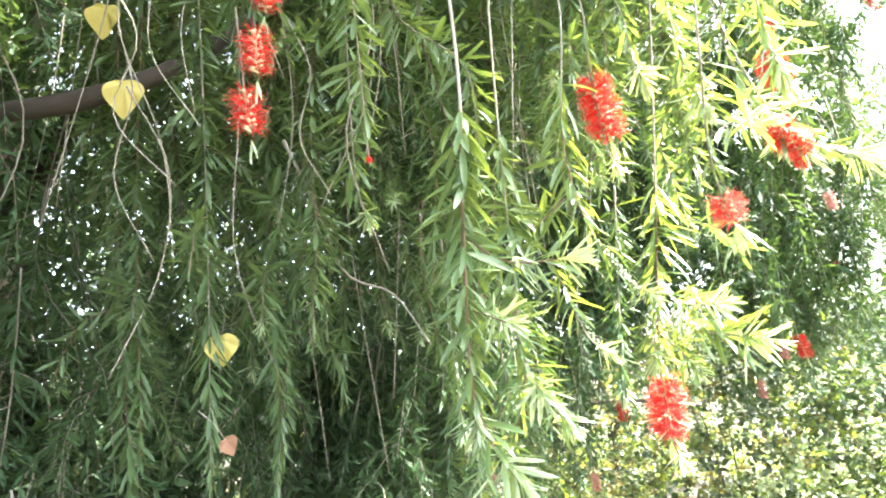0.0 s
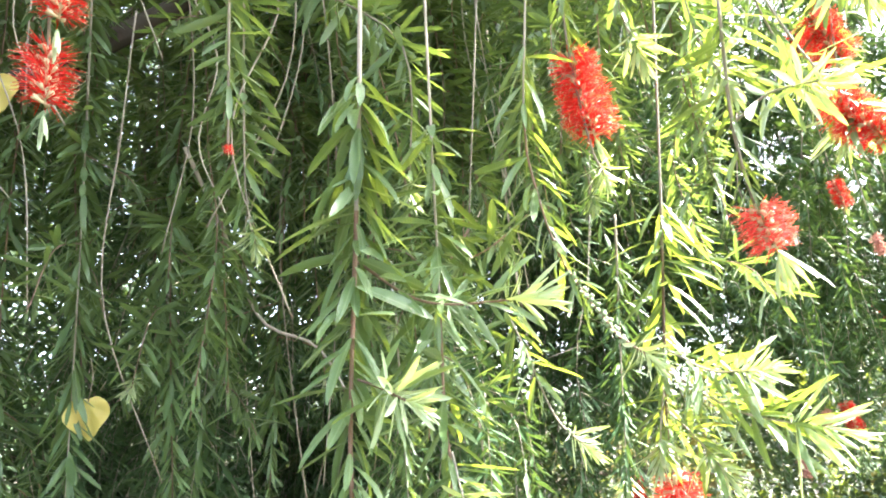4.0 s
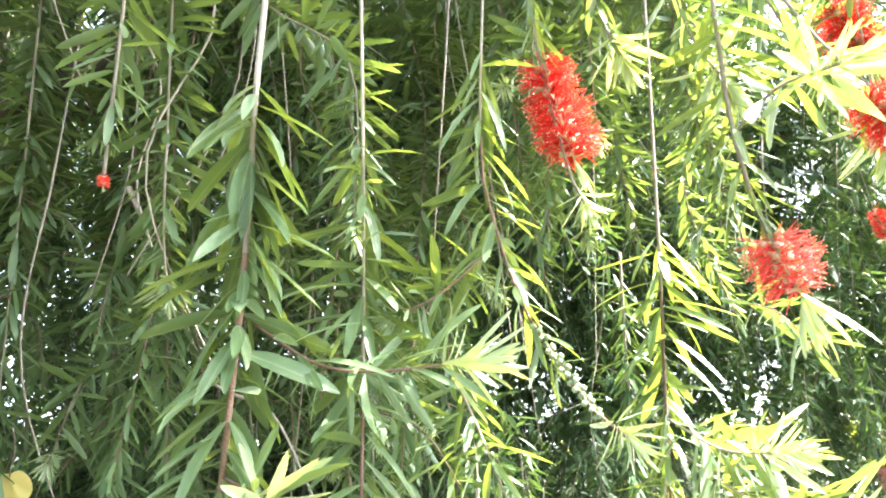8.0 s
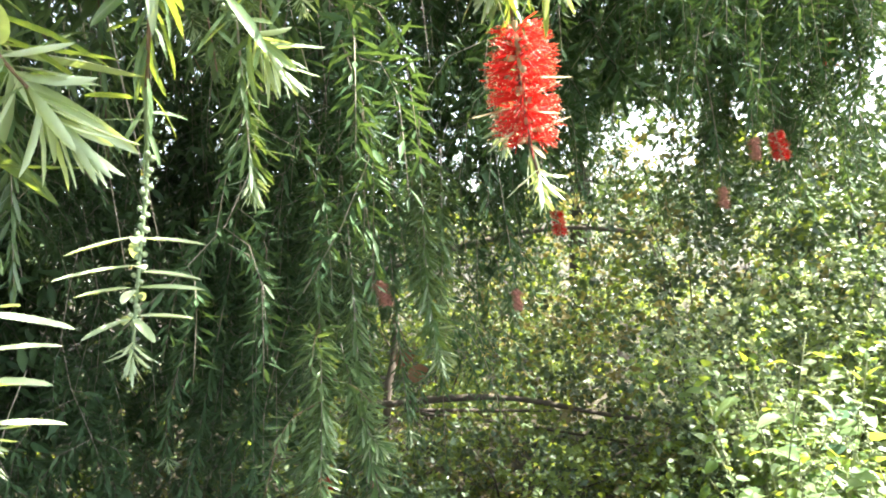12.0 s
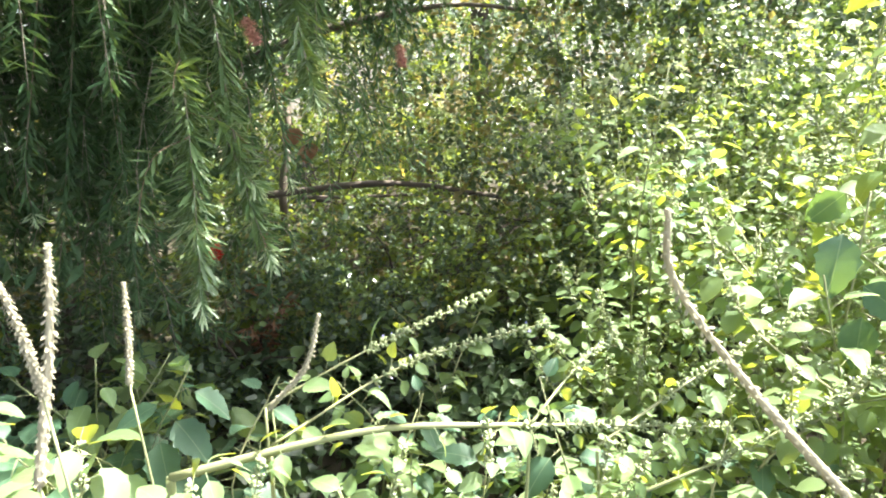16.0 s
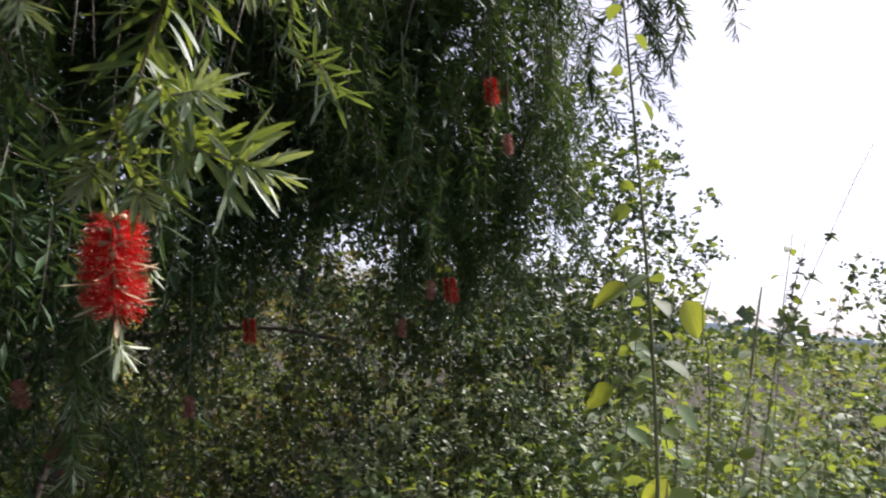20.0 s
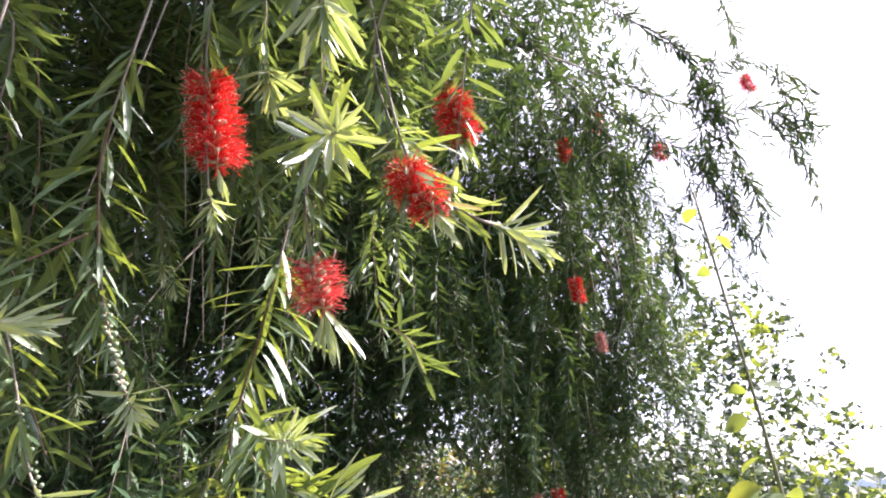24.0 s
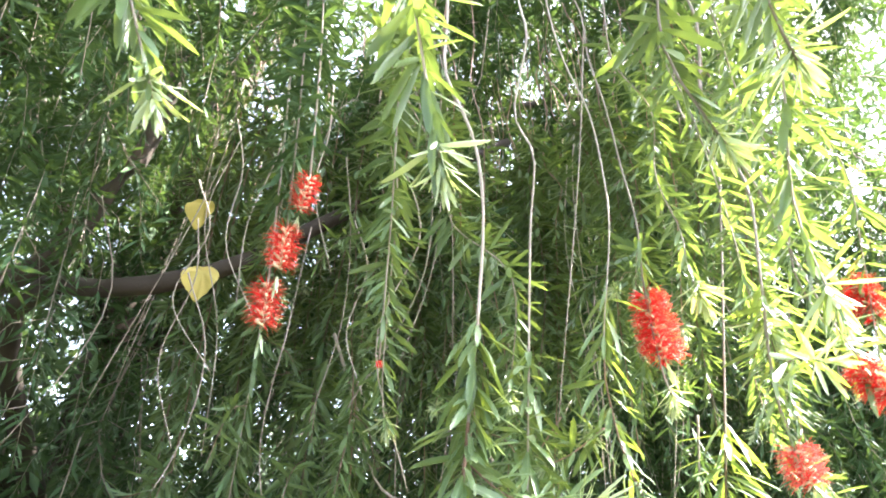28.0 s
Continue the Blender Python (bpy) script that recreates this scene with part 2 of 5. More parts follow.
def leaves(base, way, face, length, width, form=LANCE, fold=0.18, droop=0.12, simple=False):
    """Leaf blades: base points, directions, face normals, lengths, widths (half), all as arrays: verts, faces."""
    base, way, face = np.asarray(base, float), unit(way), np.asarray(face, float)
    n = len(base)
    length, width = np.broadcast_to(length, n)[:, None], np.broadcast_to(width, n)[:, None]
    side = unit(np.cross(way, face))
    nor = np.cross(side, way)
    if simple:
        mid = base + way * length * 0.46 - nor * length * droop * 0.2
        tip = base + way * length - nor * length * droop
        v = np.stack([base, mid - side * width + nor * width * fold * 2, tip, mid + side * width + nor * width * fold * 2], 1)
        return v.reshape(-1, 3), [(4 * j + a, 4 * j + b, 4 * j + c) for j in range(n) for a, b, c in ((0, 2, 1), (0, 3, 2))]
    cols = [base]
    sections = form
    for u, w in sections:
        mid = base + way * length * u - nor * length * droop * u * u
        lift = nor * width * w * fold * 2
        cols += [mid - side * width * w + lift, mid, mid + side * width * w + lift]
    cols.append(base + way * length - nor * length * droop)
    v = np.stack(cols, 1)
    k = v.shape[1]
    last = k - 1
    one = [(0, 2, 1), (0, 3, 2)]
    for i in range(len(sections) - 1):
        a = 1 + 3 * i
        one += [(a, a + 1, a + 4, a + 3), (a + 1, a + 2, a + 5, a + 4)]
    a = last - 3
    one += [(a, a + 1, last), (a + 1, a + 2, last)]
    faces = [tuple(i + j * k for i in g) for j in range(n) for g in one]
    return v.reshape(-1, 3), faces


def spiral(points, step, spread, length, start=0.0, end=1.0, tip=0.35, seed=0, open_out=1.0):
    """Where leaves sit on a twig: bases, directions, faces, lengths. spread: degrees off the twig's line; near the end they close up."""
    r = np.random.default_rng(seed)
    total = np.linalg.norm(np.diff(np.asarray(points, float), axis=0), axis=1).sum()
    n = max(3, int(total * (end - start) / step))
    q, d = spline(points, 200)
    s = start + (end - start) * (np.arange(n) + r.uniform(-0.3, 0.3, n)) / n
    i = np.clip((s * 199).astype(int), 0, 199)
    base, dirs = q[i], d[i]
    a, b = frames_along(dirs)
    phi = np.arange(n) * 2.399 + r.uniform(-0.9, 0.9, n)
    rad = np.cos(phi)[:, None] * a + np.sin(phi)[:, None] * b
    close = np.clip((s - (end - 0.12)) / 0.12, 0, 1)
    rise = np.clip((s - start) / max(end - start, 1e-6), 0, 1)
    ang = np.radians(spread * (1 + (open_out - 1) * rise) * (1 - 0.5 * close) + r.uniform(-30, 24, n))
    way = dirs * np.cos(ang)[:, None] + rad * np.sin(ang)[:, None]
    way += np.array((0, 0, -1.0)) * r.uniform(-0.05, 0.15, n)[:, None]
    face = unit(dirs * -0.5 + rad * 0.6 + UP * 0.5 + r.normal(0, 0.35, (n, 3)))
    ln = length * r.uniform(0.6, 1.18, n) * (1 - (1 - tip) * close)
    return base, unit(way), face, ln, close


def blade_matrix(base, way, face, size):
    side = unit(np.cross(way, face))
    nor = np.cross(side, way)
    m = np.eye(4)
    m[:3, 0], m[:3, 1], m[:3, 2], m[:3, 3] = side * size, way * size, nor * size, base
    return Matrix(m.tolist())


def single_blades(name, mat, width, form=LANCE, count=5, seed=1):
    """A few blades of unit length along +y, each bent and folded in its own way."""
    r = np.random.default_rng(seed)
    out = []
    for k in range(count):
        fold, droop = r.uniform(0.05, 0.3), r.uniform(-0.05, 0.3)
        v, f = leaves([(0, 0, 0)], [(r.uniform(-0.1, 0.1), 1, 0)], [(0, 0, 1)], 1.0, width * r.uniform(0.85, 1.15), form, fold, droop)
        out.append(mesh_of(name, v, f, mat))
    return out

# ---- the ground and the distance ----
gx, gy = np.meshgrid(np.linspace(-1, 1, 61), np.linspace(-1, 1, 61))
far_x, far_y = np.sign(gx) * np.abs(gx) ** 3 * 1500, np.sign(gy) * np.abs(gy) ** 3 * 1500
gz = np.array([0.06 * noise.noise((x * 0.4, y * 0.4, 3.0)) for x, y in zip(far_x.ravel(), far_y.ravel())])
gv = np.c_[far_x.ravel(), far_y.ravel(), gz]
gf = [(j * 61 + i, j * 61 + i + 1, (j + 1) * 61 + i + 1, (j + 1) * 61 + i) for j in range(60) for i in range(60)]
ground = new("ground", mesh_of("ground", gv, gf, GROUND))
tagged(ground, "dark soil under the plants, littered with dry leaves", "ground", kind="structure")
ha = np.linspace(0, 2 * math.pi, 181)
hh = np.array([8 + 11 * abs(noise.noise((math.cos(a) * 3, math.sin(a) * 3, 5))) for a in ha])
hh[-1] = hh[0]
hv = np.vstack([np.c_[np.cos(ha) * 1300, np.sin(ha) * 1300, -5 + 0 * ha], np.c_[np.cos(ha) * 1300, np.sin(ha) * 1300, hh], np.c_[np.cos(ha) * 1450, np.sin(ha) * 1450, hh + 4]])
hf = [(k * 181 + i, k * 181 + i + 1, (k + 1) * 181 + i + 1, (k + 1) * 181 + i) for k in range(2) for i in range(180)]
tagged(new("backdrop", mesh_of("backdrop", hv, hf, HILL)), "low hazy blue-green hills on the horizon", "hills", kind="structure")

# ---- the bottlebrush tree ----
tree = thing("bottlebrush_tree", (-1.9, 3.0, 0.0), "weeping bottlebrush tree with hanging leafy twigs and red flowers", "tree")
trunk_line = [(-1.9, 3.0, -0.1), (-1.95, 2.9, 0.9), (-1.8, 2.5, 1.9), (-1.7, 2.3, 3.0), (-1.5, 2.3, 4.2)]
part("trunk", mesh_of("trunk", *tube(trunk_line, 0.19, 0.09, 24, 12, 0.06), BARK), tree, "dark rough-barked trunk")
LIMB_UP = [(-1.85, 2.6, 1.9), (-1.77, 1.431, 2.29), (-1.246, 1.149, 2.504), (-1.104, 1.08, 2.668), (-1.032, 1.072, 2.81), (-1.025, 1.08, 3.134)]
BOUGHS = [
    ([(-1.85, 2.6, 1.75), (-1.358, 1.25, 2.356), (-0.952, 1.09, 2.417), (-0.69, 1.03, 2.465), (-0.495, 1.07, 2.624), (-0.1, 1.2, 2.95)], 0.045, 0.012),
    (LIMB_UP, 0.05, 0.02),
    ([(-1.78, 2.45, 2.4), (-1.0, 2.0, 3.2), (0.1, 1.9, 3.7), (1.05, 2.0, 3.8)], 0.045, 0.008),
    ([(-1.7, 2.3, 3.0), (-0.9, 1.5, 4.2), (0.0, 0.7, 4.3), (0.6, 0.6, 4.1)], 0.035, 0.008),
    ([(-1.6, 2.3, 3.4), (-0.6, 2.6, 4.0), (0.7, 2.7, 4.2), (1.7, 2.5, 4.0)], 0.06, 0.012),
    ([(-1.75, 2.4, 2.6), (-1.5, 1.0, 3.1), (-1.2, 0.2, 3.3), (-0.8, -0.2, 3.2)], 0.035, 0.01),
    ([(-0.438, 0.955, 2.285), (-0.385, 0.985, 2.16), (-0.329, 1.02, 2.018), (-0.235, 0.985, 1.965), (-0.17, 0.94, 1.858)], 0.004, 0.0013),
    ([(-1.86, 2.6, 1.6), (-0.9, 3.2, 2.2), (0.3, 3.4, 2.5), (1.1, 3.2, 2.6)], 0.03, 0.008),
]
for line, r0, r1 in BOUGHS:
    part("limb", mesh_of("limb", *tube(line, r0, r1, 22, 8, 0.08), BARK if r0 > 0.01 else STEM), tree, "pale bare branch" if r0 < 0.01 else "dark brown limb")

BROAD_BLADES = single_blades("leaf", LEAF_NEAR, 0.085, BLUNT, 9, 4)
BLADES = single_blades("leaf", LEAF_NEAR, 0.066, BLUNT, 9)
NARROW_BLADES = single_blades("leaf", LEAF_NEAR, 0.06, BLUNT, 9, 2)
OLD_BLADES = single_blades("leaf", YELLOW, 0.08, LANCE, 2, 3)


def tuft(twig, at, way, size, seed, dense=1.0, kind="young_shoot"):
    """The pale new shoot at a twig's end: rings of soft young leaves that close round the line."""
    r = np.random.default_rng(seed)
    way = unit(np.array(way, float))
    a, b = frames_along(way[None])
    n = int(30 * dense)
    k = np.arange(n)
    phi = k * 2.399 + r.uniform(-0.3, 0.3, n)
    rad = np.cos(phi)[:, None] * a + np.sin(phi)[:, None] * b
    u = k / (n - 1)
    ang = np.radians(74 - 62 * u + r.uniform(-18, 14, n))
    ways = way * np.cos(ang)[:, None] + rad * np.sin(ang)[:, None]
    base = np.array(at) + way * (size * 0.9 * (u - 0.7))[:, None]
    ln = size * (1.2 - 0.6 * u) * r.uniform(0.6, 1.25, n)
    face = unit(-rad * 0.2 + way + r.normal(0, 0.35, (n, 3)))
    v, f = leaves(base, ways, face, ln, ln * 0.064, BLUNT, 0.25, r.uniform(-0.2, 0.15, (n, 1)))
    part(kind, mesh_of(kind, v, f, YOUNG), twig, "pale yellow-green new shoot")


def buds(twig, points, count, size, seed):
    """Round grey-green seed capsules set close along a stretch of twig."""
    r = np.random.default_rng(seed)
    q, d = spline(points, count)
    a, b = frames_along(d)
    pieces = []
    for k in range(count):
        phi = k * 2.4
        c = q[k] + (math.cos(phi) * a[k] + math.sin(phi) * b[k]) * size * 1.1
        bm = bmesh.new()
        bmesh.ops.create_icosphere(bm, subdivisions=1, radius=size * r.uniform(0.75, 1.1))
        pieces.append((np.array([v.co[:] for v in bm.verts]) + c, [tuple(v.index for v in f.verts) for f in bm.faces]))
        bm.free()
    part("seed_head", mesh_of("seed_head", *joined(pieces), CAPSULE), twig, "grey-green round seed capsules", kind="stuff")


def near_twig(points, r0=0.0022, r1=0.001, start=0.1, end=1.0, step=0.0065, size=0.055, spread=52, seed=0, bark=None, tip=0.04, single=True, name="twig", label="", open_out=1.0, mat=None, wide=0.072, red_below=0.0, narrow=False, broad=False, dense=1.0):
    """A twig close to the path: its stick, its leaves one by one, and its new shoot."""
    r = np.random.default_rng(seed + 500)
    points = [np.array(p, float) for p in points]
    if points[0][2] > 2.2 and points[0][2] < 2.9 and points[0][1] < 1.7:
        # the twig comes down from the limbs overhead
        before = sum(np.linalg.norm(b - a) for a, b in zip(points, points[1:]))
        rise = 3.35 - points[0][2]
        top = points[0] + (r.normal(0, 0.06) - 0.1, r.uniform(0.05, 0.2), rise)
        bends = [points[0] * (1 - u) + top * u + r.normal(0, 0.014, 3) * (1, 1, 0) - (0.02 * u * (1 - u), 0, 0) for u in (0.8, 0.62, 0.45, 0.28, 0.13)]
        points = [top] + bends + points
        after = sum(np.linalg.norm(b - a) for a, b in zip(points, points[1:]))
        start, end = 1 - (1 - start) * before / after, 1 - (1 - end) * before / after
        if not single:
            start *= 0.45
    twig = part(name, mesh_of(name, *tube(points, r0, r1, 34, 6, 0.12), bark or STEM), tree, label)
    if red_below:
        twig.data.materials.append(STEM_RED)
        twig.data.polygons.foreach_set("material_index", [int(p.center.z < red_below) for p in twig.data.polygons])
    base, way, face, ln, close = spiral(points, step * 0.6, spread + 14, size * 1.32, start, end, 0.5, seed, open_out)
    if single:
        for k in range(len(base)):
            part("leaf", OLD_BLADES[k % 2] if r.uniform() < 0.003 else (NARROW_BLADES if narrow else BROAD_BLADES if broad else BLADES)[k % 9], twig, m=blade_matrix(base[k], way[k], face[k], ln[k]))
    else:
        v, f = leaves(base, way, face, ln, ln * wide, droop=0.04)
        part("foliage", mesh_of("foliage", v, f, mat or LEAF), twig, kind="stuff")
    if tip:
        q, d = spline(points, 30)
        tuft(twig, q[-1], d[-2], tip, seed, dense)
    return twig


near_twig([(-0.147, 0.551, 2.344), (-0.147, 0.528, 2.156), (-0.153, 0.54, 2.025), (-0.16, 0.53, 1.852), (-0.158, 0.523, 1.738)], 0.0034, 0.002, 0.3, 1.0, 0.0047, 0.051, 36, 1, tip=0.04, open_out=1.6, broad=True, red_below=2.06, label="long pale twig with hanging leaves")
near_twig([(-0.155, 0.55, 1.995), (-0.091, 0.56, 1.957), (0.009, 0.575, 1.96)], 0.0014, 0.001, 0.15, 0.95, 0.0065, 0.045, 55, 2, STEM_RED, 0.045)
near_twig([(-0.153, 0.522, 1.89), (-0.135, 0.512, 1.882), (-0.116, 0.492, 1.871)], 0.0012, 0.001, 0.3, 0.9, 0.006, 0.04, 65, 3, STEM_RED, 0.04)
near_twig([(-0.156, 0.522, 1.768), (-0.14, 0.517, 1.72), (-0.114, 0.521, 1.68)], 0.0012, 0.001, 0.2, 0.95, 0.006, 0.045, 60, 4, STEM_RED, 0.058)
near_twig([(-0.075, 0.618, 2.355), (-0.076, 0.616, 2.136), (-0.077, 0.602, 1.985), (-0.079, 0.587, 1.839), (-0.075, 0.589, 1.797), (-0.094, 0.62, 1.71)], 0.0026, 0.0013, 0.3, 1.0, 0.0062, 0.052, 48, 5, tip=0, open_out=1.4, red_below=1.98)
near_twig([(-0.074, 0.586, 1.826), (-0.069, 0.568, 1.793), (-0.063, 0.55, 1.773)], 0.001, 0.0008, 0.3, 0.9, 0.006, 0.04, 70, 6, tip=0.045)
shoot = near_twig([(-0.074, 0.59, 1.789), (-0.043, 0.598, 1.769), (-0.011, 0.619, 1.725)], 0.001, 0.0008, 0.5, 0.95, 0.006, 0.035, 70, 7, tip=0.035)
buds(shoot, [(-0.06, 0.593, 1.782), (-0.02, 0.612, 1.74)], 22, 0.0024, 7)
spine = near_twig([(-0.094, 0.619, 1.717), (-0.112, 0.664, 1.654), (-0.123, 0.669, 1.593), (-0.135, 0.672, 1.519)], 0.0016, 0.0012, 0.05, 0.25, 0.009, 0.042, 60, 8, CAPSULE, 0.022)


def whorled(twig, a, b, rings, seed, long=0.054):
    """Rings of four narrow new leaves that stand straight out from a shoot."""
    r = np.random.default_rng(seed)
    base, way, face = [], [], []
    for k in range(rings):
        u = k / max(1, rings - 1)
        turn = r.uniform(-0.35, 0.35) + 0.6 * (k % 2)
        for j in range(4):
            phi = turn + j * math.pi / 2 + r.uniform(-0.2, 0.2)
            base.append(np.array(a) * (1 - u) + np.array(b) * u + (0, 0, r.normal(0, 0.0025)))
            way.append((math.cos(phi), math.sin(phi), r.uniform(-0.28, 0.06)))
            face.append((0.0, -0.2, 1.0))
    n = len(base)
    ln = long * r.uniform(0.78, 1.12, n) * np.repeat(np.linspace(1.0, 0.85, rings), 4)
    v, f = leaves(base, way, face, ln, 0.0044 * r.uniform(0.85, 1.15, n), BLUNT, 0.2, 0.05)
    part("young_leaf", mesh_of("young_leaf", v, f, YOUNG), twig, "narrow pale leaves standing straight out")


whorled(spine, (-0.124, 0.669, 1.608), (-0.132, 0.672, 1.552), 4, 31)
buds(spine, [(-0.105, 0.65, 1.67), (-0.123, 0.669, 1.593), (-0.131, 0.671, 1.545)], 34, 0.0027, 8)
left_spine = near_twig([(-0.158, 0.525, 1.742), (-0.16, 0.53, 1.66), (-0.164, 0.536, 1.59), (-0.168, 0.538, 1.5)], 0.0016, 0.0012, 0.1, 0.5, 0.009, 0.045, 60, 28, CAPSULE, 0.022)
whorled(left_spine, (-0.165, 0.536, 1.575), (-0.168, 0.538, 1.515), 4, 33, 0.05)
s3 = near_twig([(0.046, 0.631, 2.363), (0.029, 0.635, 2.16), (0.041, 0.634, 2.064), (0.058, 0.624, 1.997), (0.094, 0.577, 1.912), (0.104, 0.552, 1.899)], 0.002, 0.0012, 0.2, 0.86, 0.0085, 0.056, 45, 9, tip=0.03, open_out=1.3, narrow=True, red_below=2.2)
buds(s3, [(0.06, 0.622, 1.992), (0.094, 0.577, 1.912)], 40, 0.0028, 9)
near_twig([(0.029, 0.655, 2.066), (-0.014, 0.648, 2.03), (-0.053, 0.626, 2.007)], 0.0013, 0.001, 0.1, 0.95, 0.006, 0.045, 58, 10, STEM_RED, 0.03)
e_twig = near_twig([(-0.013, 0.636, 1.97), (0.005, 0.629, 1.926), (0.032, 0.627, 1.852), (0.055, 0.611, 1.823)], 0.0013, 0.001, 0.1, 0.6, 0.0065, 0.04, 60, 11, tip=0.03)
buds(e_twig, [(0.012, 0.628, 1.905), (0.045, 0.618, 1.835)], 22, 0.0022, 11)
near_twig([(0.096, 0.662, 2.39), (0.104, 0.68, 2.285), (0.124, 0.695, 2.165), (0.136, 0.69, 2.12)], 0.002, 0.0015, 0.1, 0.42, 0.0075, 0.05, 45, 12, tip=0.03)
near_twig([(0.266, 0.755, 2.469), (0.225, 0.732, 2.158), (0.207, 0.727, 2.016), (0.196, 0.719, 1.952), (0.182, 0.722, 1.794), (0.204, 0.755, 1.665), (0.213, 0.757, 1.636)], 0.0026, 0.0015, 0.42, 0.82, 0.0062, 0.06, 48, 13, tip=0.03, open_out=1.5, narrow=True, red_below=2.05)
near_twig([(0.194, 0.72, 1.892), (0.233, 0.654, 1.846), (0.293, 0.602, 1.826)], 0.0014, 0.001, 0.2, 0.95, 0.005, 0.05, 50, 14, tip=0.05)
near_twig([(0.192, 0.715, 1.918), (0.212, 0.658, 1.889), (0.233, 0.606, 1.885)], 0.0012, 0.001, 0.2, 0.95, 0.005, 0.042, 58, 15, tip=0.045)
near_twig([(0.187, 0.722, 1.875), (0.17, 0.703, 1.838), (0.158, 0.69, 1.8)], 0.0012, 0.001, 0.2, 0.95, 0.0062, 0.044, 50, 26, tip=0.035, narrow=True)
near_twig([(0.185, 0.72, 1.85), (0.193, 0.675, 1.822), (0.203, 0.645, 1.79)], 0.0012, 0.001, 0.2, 0.95, 0.0062, 0.044, 52, 27, tip=0.035, narrow=True)
near_twig([(0.215, 0.532, 2.256), (0.212, 0.54, 2.135), (0.215, 0.541, 2.07), (0.226, 0.548, 2.036)], 0.0024, 0.0018, 0.1, 0.97, 0.0062, 0.05, 58, 16, tip=0, narrow=True)
near_twig([(0.213, 0.538, 2.118), (0.213, 0.48, 2.118), (0.214, 0.42, 2.097)], 0.0013, 0.001, 0.35, 0.95, 0.008, 0.04, 68, 17, tip=0.042, dense=0.62)
near_twig([(0.275, 0.545, 2.26), (0.293, 0.505, 2.14), (0.315, 0.475, 2.085), (0.4, 0.475, 2.063)], 0.002, 0.0012, 0.3, 0.97, 0.007, 0.048, 50, 18, tip=0.045, narrow=True)
near_twig([(-0.302, 0.717, 2.468), (-0.3, 0.739, 2.272), (-0.295, 0.744, 2.128), (-0.28, 0.733, 2.064)], 0.0022, 0.0012, 0.2, 1.0, 0.0065, 0.052, 52, 19, tip=0.03, single=False)
near_twig([(-0.215, 0.109, 2.339), (-0.19, 0.108, 2.214), (-0.169, 0.125, 2.118)], 0.002, 0.0012, 0.2, 1.0, 0.006, 0.05, 42, 20, tip=0.035, single=False)
near_twig([(-0.445, 0.097, 2.323), (-0.41, 0.1, 2.236), (-0.382, 0.115, 2.167)], 0.002, 0.0012, 0.2, 1.0, 0.006, 0.05, 42, 21, tip=0.035, single=False)
near_twig([(0.011, 0.187, 2.43), (0.015, 0.201, 2.305), (0.058, 0.209, 2.209)], 0.002, 0.0012, 0.1, 1.0, 0.006, 0.05, 48, 22, tip=0.035, single=False)
near_twig([(0.101, 0.187, 2.445), (0.107, 0.187, 2.347), (0.125, 0.196, 2.29)], 0.002, 0.0012, 0.1, 1.0, 0.006, 0.05, 50, 23, tip=0.04, single=False)
near_twig([(0.166, 0.295, 2.4), (0.166, 0.327, 2.23), (0.184, 0.328, 2.12)], 0.002, 0.0012, 0.1, 1.0, 0.006, 0.05, 50, 24, tip=0.04, single=False)
near_twig([(-0.205, 0.755, 2.432), (-0.098, 0.715, 2.312), (-0.096, 0.727, 2.115)], 0.0018, 0.0012, 0.75, 1.0, 0.006, 0.05, 50, 25, tip=0.03, single=False)


def side_shoots(line, count, seed, low=0.35):
    """Short leafy shoots that leave a hanging twig to all sides."""
    r = np.random.default_rng(seed)
    q, d = spline(line, 60)
    for j in range(count):
        s = q[int(r.uniform(low, 0.95) * 59)]
        a, reach = r.uniform(0, 6.28), r.uniform(0.07, 0.17)
        out = np.array((math.cos(a), math.sin(a), 0.0))
        near_twig([s, s + out * reach * 0.6 - UP * reach * 0.25, s + out * reach - UP * reach * r.uniform(0.6, 1.2)], 0.0013, 0.0008, 0.15, 1.0, 0.0075, r.uniform(0.04, 0.056), 52, seed * 7 + j, STEM_RED, tip=0.025 if r.uniform() < 0.2 else 0, single=False)


